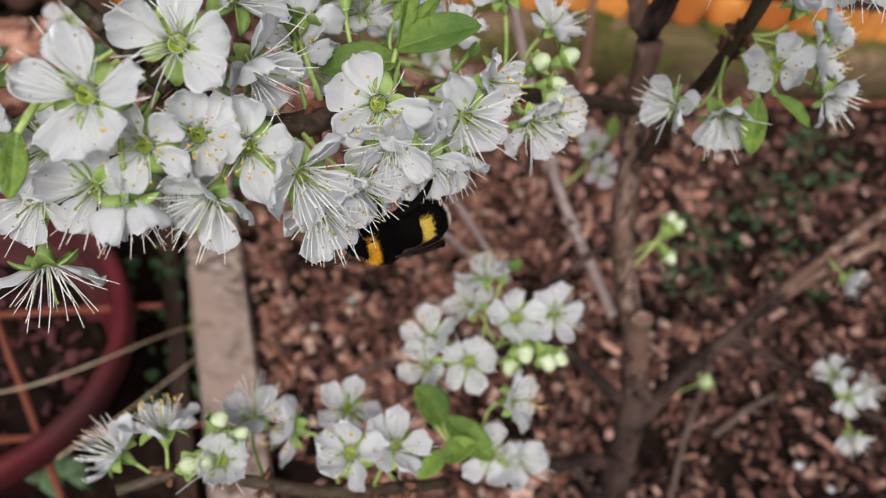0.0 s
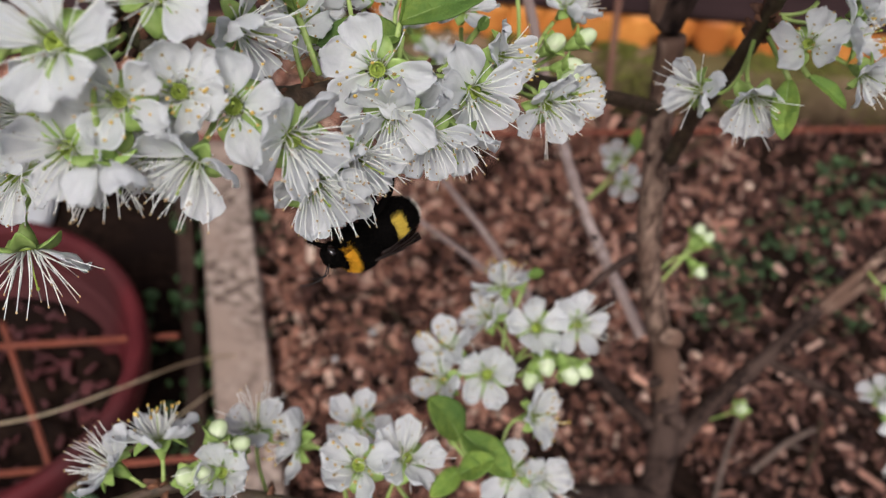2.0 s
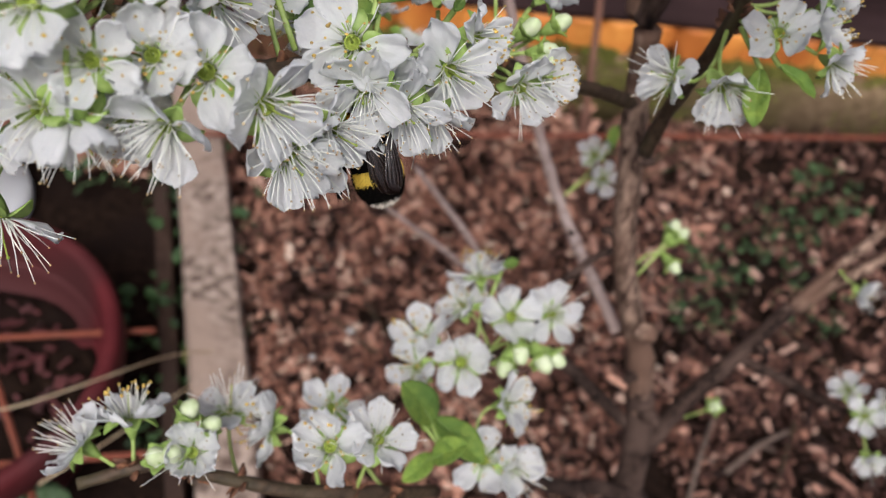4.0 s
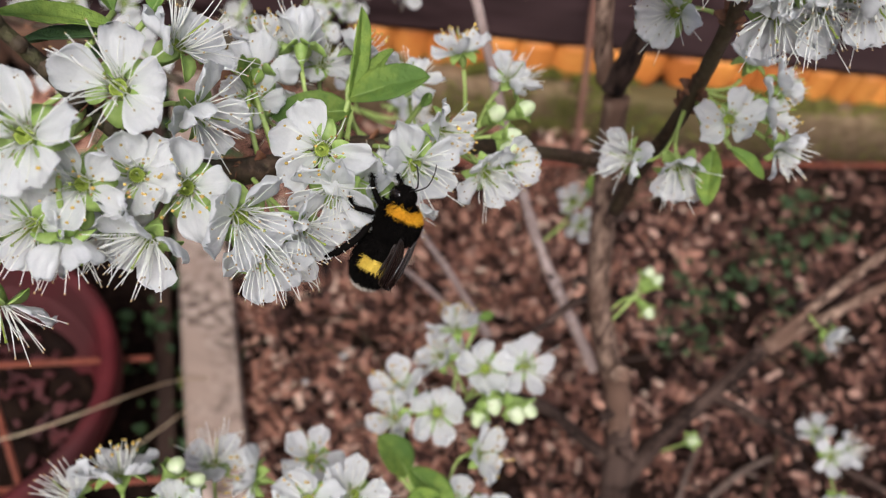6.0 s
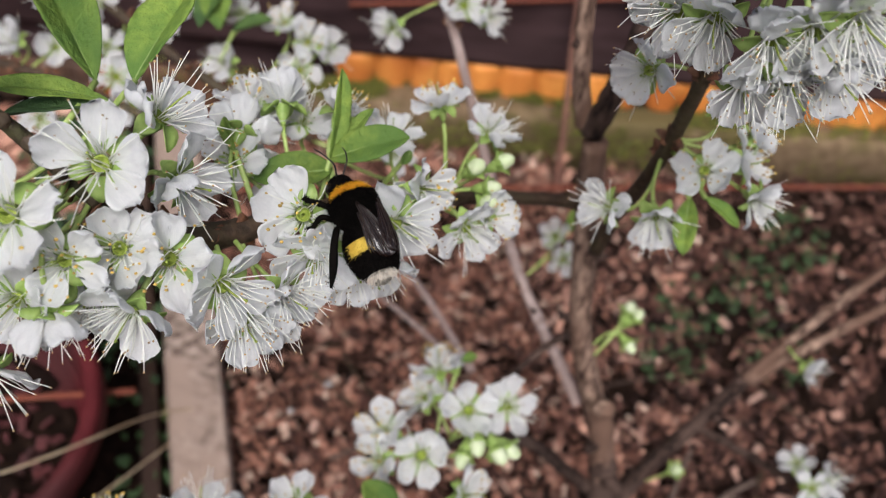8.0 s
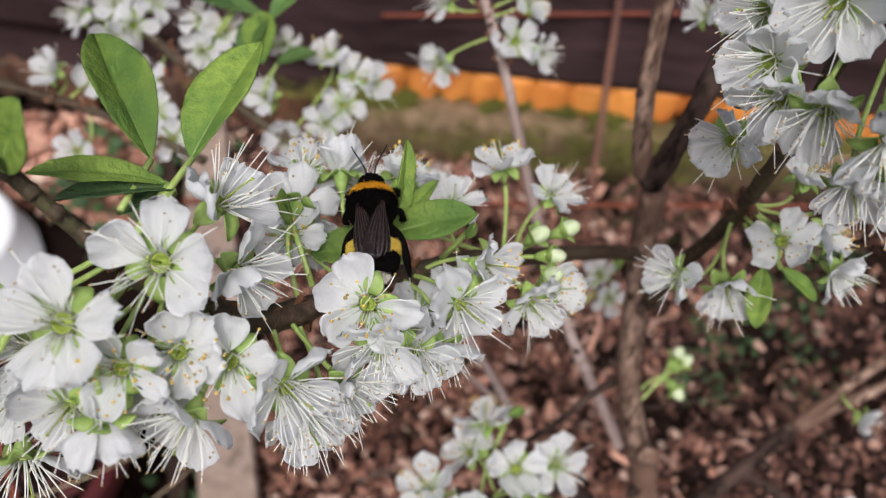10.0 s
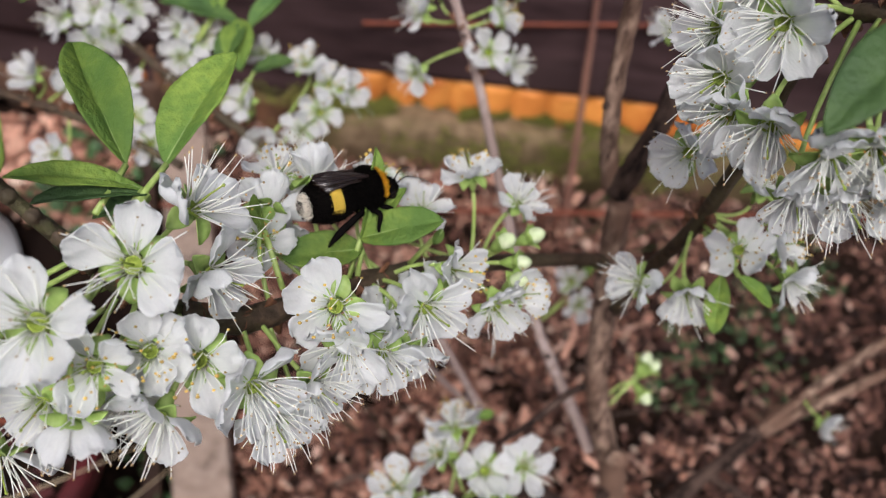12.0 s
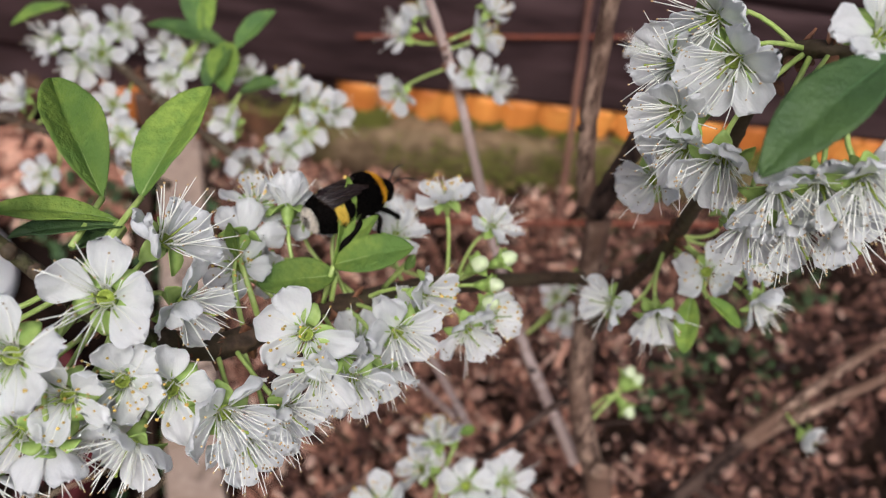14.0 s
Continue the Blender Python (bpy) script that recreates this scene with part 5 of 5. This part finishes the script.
def leaf(bx, by, bz, tx, ty, tz, ratio, ux, uy, uz, mat=LEAF, label="fresh green oval leaf with a pale midrib", folded=0.0):
    """A pointed oval leaf from its base to its tip, a little folded along the rib, with a finely notched edge."""
    b, t_ = Vector((bx, by, bz)) - TREE_AT, Vector((tx, ty, tz)) - TREE_AT
    d = t_ - b
    L = d.length
    d.normalize()
    u = Vector((ux, uy, uz))
    u = (u - d * u.dot(d)).normalized()
    s = d.cross(u)
    r = random.Random(int((bx + by * 3 + tz * 7) * 1e5))
    bow, fold = r.uniform(.05, .16), r.uniform(.22, .5) + folded
    curve, full = r.uniform(-.10, .10), r.uniform(.92, 1.18)
    rows = []
    n = 40
    for i in range(n + 1):
        t = i / n
        w = 0.5 * ratio * L * (math.sin(math.pi * t ** full) ** (0.72 if L > 0.022 else 0.56) if 0 < t < 1 else 0.02)
        w *= 1 + (0.012 if i % 2 else -0.010)
        row = []
        for j in range(13):
            v = -1 + j / 6
            h = bow * L * (t * (1 - t)) * 4 * .5 + fold * abs(v) * w + 0.016 * L * noise.noise((t * 5, v * 2, bx * 90))
            # the blade swells between the side veins and waves along its edge
            h += 0.013 * L * abs(math.sin((t * 7 - abs(v) * 1.3) * math.pi)) * min(1, abs(v) * 3) * (1 - abs(v) * .6)
            h += 0.012 * L * math.sin(t * 11 + bx * 300) * abs(v) ** 3
            row.append(b + d * (L * t) + s * (v * w + curve * L * t * (1 - t)) + u * h)
        rows.append(row)
    root = part_mesh("leaf", mesh_of("leaf", *slab(rows, 0.00028), mat), tree, None, label)
    rib = [(*(rows[i][6] + u * 0.00008), 0.00034 * (1.15 - i / n)) for i in range(0, n + 1, 2)]
    pieces = [tube(rib, 6)]
    for k in range(1, 7):
        for g in (-1, 1):
            pts = []
            for q in range(6):
                i = min(n, int(round((k + q / 6 * 1.3 - .4) / 7 * n)))
                pts.append((*(rows[i][6 + g * q] + u * 0.00002), 0.00012 * (1.2 - .15 * q)))
            pieces.append(tube(pts, 4))
    part_mesh("rib", mesh_of("rib", *joined(*pieces), RIB if mat is LEAF else RIB_DARK), root)
    near = min(NODES, key=lambda q: (q - Vector((bx, by, bz))).length) - TREE_AT
    if (near - b).length > .014:
        near = b + (near - b).normalized() * .014
    pts = [(*b.lerp(near, k / 3), .0007) for k in range(4)]
    part_mesh("leaf_stalk", mesh_of("leaf_stalk", *tube(pts, 6), STALK), root)


def spurs():
    """Crumpled brown bud scales where the stalks spring from the wood."""
    done = []
    for q in SPURS:
        if any((q - o).length < .006 for o in done):
            continue
        done.append(q)
        r = random.Random(int(abs(q.x * 9e4 + q.y * 5e4)))
        bits = []
        for k in range(9):
            d = Vector((r.gauss(0, 1), r.gauss(0, 1), r.gauss(0, 1))).normalized()
            s, u = frame_on(d)
            p = q - TREE_AT + d * .0008
            l = r.uniform(.0026, .0052)
            rows = [[p + d * (l * t) - s * w + u * (.0006 * t), p + d * (l * t) + u * (.0004 * t), p + d * (l * t) + s * w + u * (.0006 * t)] for t, w in ((0, .0008), (.5, .0015), (1, .0003))]
            bits.append(slab(rows, .00015))
        part_mesh("bud_scale_tuft", mesh_of("bud_scale_tuft", *joined(*bits), BUD_SCALE), tree, None, "brown dry bud scales")


# ---- the bumblebee ----
def bee():
    root = thing("bumblebee", (0, 0, 0), "black bumblebee with yellow bands and a white tail on the blossoms", "bumblebee")
    r = random.Random(11)
    mm = 0.00116
    bodies = {"thorax": ((0, 3.5, 0.4), (4.2, 4.1, 4.0)), "abdomen": ((0, -4.9, -0.2), (4.5, 6.0, 4.2)), "head": ((0, 8.2, -1.0), (2.3, 2.0, 2.3))}
    coats = {"black": ("dense black fur", FUR_BLACK), "collar": ("orange-yellow fur collar", FUR_YELLOW), "band": ("yellow fur band", FUR_PALE), "white": ("white tail fur", FUR_WHITE)}
    zones = {"thorax": ((-9, 5.45, "black"), (5.45, 6.95, "collar"), (6.95, 9, "black")), "head": ((-9, 20, "black"),),
             "abdomen": ((-3.4, 9, "black"), (-5.8, -3.4, "band"), (-9.55, -5.8, "black"), (-20, -9.55, "white"))}

    def coat(name, y):
        for lo, hi, tone in zones[name]:
            if lo <= y < hi:
                return tone
        return "black"
    # the body under the fur, ring by ring in the colour of its fur
    for name, (c, s) in bodies.items():
        for lo, hi, tone in zones[name]:
            y0, y1 = max(lo, c[1] - s[1]), min(hi, c[1] + s[1])
            pts = []
            for k in range(9):
                y = y0 + (y1 - y0) * (0.5 - 0.5 * math.cos(math.pi * k / 8))
                pts.append((y, math.sqrt(max(0.0004, 1 - ((y - c[1]) / s[1]) ** 2))))
            v, f = [], []
            for y, q in pts:
                for k in range(20):
                    w = 2 * math.pi * k / 20
                    v.append(Vector((c[0] + s[0] * q * math.cos(w), y, c[2] + s[2] * q * math.sin(w))) * mm)
            for i in range(8):
                for k in range(20):
                    n = (k + 1) % 20
                    f.append((i * 20 + k, (i + 1) * 20 + k, (i + 1) * 20 + n, i * 20 + n))
            f += [tuple(range(20)), tuple(160 + k for k in range(19, -1, -1))]
            under = [q for q in f if tone in ("collar", "band") and len(q) == 4 and math.sin(2 * math.pi * (q[0] % 20 + .5) / 20) < -.15]
            over = [q for q in f if q not in under]
            part_mesh(name if tone == "black" else name + "_ring", mesh_of(name, v, over, SKIN if tone == "black" else coats[tone][1]), root)
            if under:
                part_mesh(name + "_underside", mesh_of(name, v, under, SKIN), root)
    fur = {tone: [] for tone in coats}
    for name, count, length in (("thorax", 15000, 0.95), ("abdomen", 14000, 0.75), ("head", 2600, 0.6)):
        c, s = bodies[name]
        for i in range(count):
            d = Vector((r.gauss(0, 1), r.gauss(0, 1), r.gauss(0, 1))).normalized()
            p = Vector((c[0] + d.x * s[0], c[1] + d.y * s[1], c[2] + d.z * s[2]))
            nrm = Vector((d.x / s[0], d.y / s[1], d.z / s[2])).normalized()
            if name == "abdomen" and nrm.z < -0.55 and r.random() < .6:
                continue
            way = (nrm + Vector((r.gauss(0, .22), -0.55 + r.gauss(0, .22), r.gauss(0, .22)))).normalized()
            l = length * r.uniform(.6, 1.15)
            side = way.orthogonal().normalized()
            side = (Matrix.Rotation(r.uniform(0, 6.3), 3, way) @ side) * 0.05
            q = p - nrm * .1
            tone = coat(name, p.y + r.gauss(0, .16))
            if tone == "white" and r.random() < .05:
                tone = "black"
            if tone == "white" and p.y < -10.55 and r.random() < .6:
                tone = "black"
            if tone in ("collar", "band") and p.z < r.gauss(-.6, .3):
                tone = "black"
            tri = [q - side, q + side, q + way * (l * .6) + side * .7, q + way * l + Vector((0, -.12, 0)), q + way * (l * .6) - side * .7]
            fur[tone].append(([t * mm for t in tri], [(0, 1, 2, 4), (4, 2, 3)]))
    for tone, (label, mat) in coats.items():
        ob = part_mesh("fur", mesh_of("fur", *joined(*fur[tone]), mat, False), root, None, label)
        ob["kind"] = "stuff"
    for g in (-1, 1):
        part_mesh("eye", mesh_of("eye", *ball((g * 1.8 * mm, 8.4 * mm, -1.5 * mm), .6 * mm, .9 * mm, 1.3 * mm, 8, 12), EYE), root)
        pts = [(g * .7, 9.9, .1, .15), (g * 1.2, 11.2, 1.2, .14), (g * 1.8, 12.2, 1.5, .13), (g * 2.8, 14.2, 1.0, .12), (g * 3.3, 15.6, .2, .11)]
        part_mesh("antenna", mesh_of("antenna", *tube(spline([tuple(q * mm for q in p) for p in pts], 4), 6), CHITIN), root)
    for g in (-1, 1):
        for which, (L, W, sweep, hinge) in {"forewing": (11.2, 2.5, -8, (2.1, 2.8, 4.0)), "hindwing": (8.2, 1.8, -3, (2.3, 1.0, 3.5))}.items():
            rows = []
            a = radians(sweep)
            d = Vector((g * math.sin(a), -math.cos(a), 0.07 if which == "forewing" else 0.02))
            s = Vector((g * math.cos(a), math.sin(a), 0))
            base = Vector((g * hinge[0], hinge[1], hinge[2] + 0.25 * g))
            n = 12
            for i in range(n + 1):
                t = i / n
                w = W * (0.16 + 1.0 * t ** .9) * math.sqrt(max(0, 1 - t ** 5)) if t < 1 else W * .1
                rows.append([(base + d * (L * t) + s * (v * w - .2 * w) + Vector((0, 0, .5 * math.sin(t * 3) - .12 * v * v * w - .45 * v * t + .17 * t * (math.cos(v * 5 * math.pi) + .8 * math.cos(v * 8.3 + 1)) + .05 * math.sin(t * 17 + v * 3)))) * mm for v in [-1 + j / 12 for j in range(25)]])
            wing = part_mesh(which, mesh_of(which, *slab(rows, 0.00004), WING), root, None, "smoky translucent wing")
            veins = [tube([(*rows[i][24], .00013) for i in range(n)], 5)]
            for j, (i0, i1) in ((20, (0, 12)), (16, (0, 12)), (12, (0, 11)), (8, (1, 10)), (4, (1, 8))):
                veins.append(tube([(*rows[i][j], .00013) for i in range(i0, i1)], 4))
            for i in (5, 7, 9):
                veins.append(tube([(*rows[i][j], .00006) for j in range(24, 3, -2)], 4))
            part_mesh("wing_venation", mesh_of("wing_venation", *joined(*veins), VEIN), wing)
    for g in (-1, 1):
        for y0, pts in ((5.2, [(2.2, 5.2, -3), (4.3, 6.6, -3.2), (4.7, 8.2, -5.0), (3.9, 9.6, -6.6)]), (3.2, [(2.6, 3.2, -3.4), (4.9, 3.8, -3.4), (5.5, 3.0, -6.0), (5.1, 3.8, -8.0)]), (1.2, [(2.6, 1.2, -3.2), (4.8, -1.6, -2.8), (5.7, -5.6, -4.6), (6.1, -8.2, -6.6)])):
            w = (.52, .52, .36, .14)
            if y0 < 2:
                w = (.62, .66, .74, .22)
            leg = part_mesh("leg", mesh_of("leg", *tube(spline([(g * p[0] * mm, p[1] * mm, p[2] * mm, k * mm) for p, k in zip(pts, w)], 5), 8, .12, 900), SKIN), root, None, "bristly black leg")
            hairs = []
            for i in range(620):
                k = r.random() * 2.9
                a, b = Vector(pts[int(k)]), Vector(pts[int(k) + 1])
                q = a.lerp(b, k - int(k))
                q.x *= g
                dd = Vector((r.gauss(0, 1), r.gauss(0, 1), r.gauss(0, 1))).normalized()
                sd = dd.orthogonal().normalized() * .05
                hairs.append(([(q + dd * .2 - sd) * mm, (q + dd * .2 + sd) * mm, (q + dd * r.uniform(.7, 1.25)) * mm], [(0, 1, 2)]))
            hob = part_mesh("bristles", mesh_of("bristles", *joined(*hairs), FUR_BLACK, False), leg)
            hob["kind"] = "stuff"
    return root


ground()
wall()
plank()
pot()
mesh_panel()
stems()
white_pot()
wood()
for cluster in (TIP_BLOSSOMS, TIP_BLOSSOMS_C, TIP_BLOSSOMS_B, MID_BLOSSOMS, INNER_BLOSSOMS, TOP_BLOSSOMS, RIGHT_BLOSSOMS, RIGHT_BLOSSOMS_B, EDGE_BLOSSOMS, EDGE_BLOSSOMS_B, REACH_BLOSSOMS, NEAR_BLOSSOMS, NEAR_BLOSSOMS_B, LOW_BLOSSOMS, BOTTOM_BLOSSOMS, FAR_BLOSSOMS, REAR_BLOSSOMS, REAR_BLOSSOMS_B, SHOOT_BLOSSOMS):
    for row in cluster:
        blossom(*row)
buds()
for row in LEAVES[1:] + LEAVES_B + LEAVES_D:
    leaf(*row)
leaf(*LEAVES[0], folded=0.55)
# two of three rear leaves take the green that has shade in it
for k, row in enumerate(LEAVES_C):
    leaf(*row, LEAF if k % 3 == 1 else LEAF_MID)
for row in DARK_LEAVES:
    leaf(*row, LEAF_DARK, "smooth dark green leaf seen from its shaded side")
spurs()
the_bee = bee()
litter()
scatter()
weeds()
broad_weed()
mulch()


def stance(x, y, z, fx, fy, fz, ux, uy, uz):
    """A pose at a place, looking along f, with its back towards u."""
    f = Vector((fx, fy, fz)).normalized()
    u = Vector((ux, uy, uz))
    u = (u - f * u.dot(f)).normalized()
    return Matrix.Translation((x, y, z)) @ Matrix((f.cross(u), f, u)).transposed().to_4x4()


def motions():
    bee_rows = [
        (0, -0.0177, 0.1299, 0.4196, -0.76, -0.65, 0.02, 0.5, -0.73, -0.47),
        (0.5, -0.0219, 0.128, 0.4155, -0.53, -0.84, -0.12, 0.68, -0.61, -0.41),
        (1, -0.0232, 0.1289, 0.4119, -0.72, -0.7, -0.02, 0.54, -0.7, -0.47),
        (1.5, -0.0242, 0.1332, 0.4066, -0.72, -0.7, -0.02, 0.54, -0.69, -0.48),
        (2, -0.0241, 0.1332, 0.4058, -0.6, -0.8, -0.07, 0.63, -0.62, -0.47),
        (2.5, -0.0243, 0.1334, 0.406, -0.57, -0.82, -0.09, 0.67, -0.58, -0.45),
        (2.7, -0.0214, 0.1366, 0.4097, -0.33, -0.92, -0.22, 0.84, -0.42, -0.33),
        (3.4, -0.0272, 0.1327, 0.4183, -0.97, -0.23, 0.06, 0.23, -0.9, 0.38),
        (4.1, -0.0192, 0.1394, 0.4216, -0.28, 0.5, 0.82, 0.68, -0.5, 0.54),
        (4.8, -0.0137, 0.1396, 0.4226, 0.18, 0.38, 0.91, 0.9, -0.44, 0.01),
        (5, -0.0109, 0.1382, 0.422, 0.31, 0.37, 0.88, 0.85, -0.51, -0.08),
        (5.5, -0.008, 0.1359, 0.4256, 0.52, 0.32, 0.79, 0.61, -0.78, -0.09),
        (6, -0.0091, 0.1333, 0.432, 0.26, 0.49, 0.83, 0.85, -0.53, 0.04),
        (6.5, -0.0092, 0.1353, 0.4415, -0.09, 0.64, 0.76, 0.77, -0.44, 0.46),
        (7, -0.0102, 0.1363, 0.4459, -0.14, 0.75, 0.65, 0.66, -0.42, 0.62),
        (7.5, -0.0124, 0.1331, 0.4496, -0.51, 0.75, 0.42, 0.53, -0.11, 0.84),
        (8, -0.0133, 0.1385, 0.4492, -0.59, 0.74, 0.33, 0.5, 0.01, 0.87),
        (8.5, -0.0155, 0.1432, 0.4474, -0.58, 0.74, 0.34, 0.51, 0, 0.86),
        (8.7, -0.0141, 0.1428, 0.4457, -0.58, 0.75, 0.33, 0.52, 0, 0.86),
        (9.4, -0.0215, 0.1510, 0.4470, -0.41, 0.81, 0.42, 0.22, -0.36, 0.91),
        (10.2, -0.0315, 0.1600, 0.4495, -0.26, 0.93, 0.27, -0.09, -0.3, 0.95),
        (10.8, -0.0323, 0.1522, 0.4608, -0.17, 0.99, -0.04, -0.15, 0.02, 0.99),
        (11, -0.0337, 0.1532, 0.4601, -0.15, 0.99, -0.04, -0.16, 0.01, 0.99),
        (11.5, -0.0357, 0.1679, 0.4492, 0.35, 0.9, -0.25, -0.3, 0.31, 0.9),
        (12, -0.0315, 0.1734, 0.4449, 0.75, 0.66, -0.05, -0.3, 0.16, 0.94),
        (12.5, -0.029, 0.1819, 0.4414, 0.69, 0.71, 0.11, -0.27, 0.07, 0.96),
        (13, -0.0255, 0.1847, 0.4371, 0.79, 0.48, -0.38, -0.21, 0.35, 0.91),
        (13.5, -0.0245, 0.1845, 0.4383, 0.78, 0.5, -0.37, -0.21, 0.34, 0.91),
        (14, -0.0272, 0.1819, 0.445, 0.66, 0.75, 0.03, -0.14, 0.04, 0.99),
    ]
    walk(the_bee, [(row[0], stance(*row[1:])) for row in bee_rows])


motions()
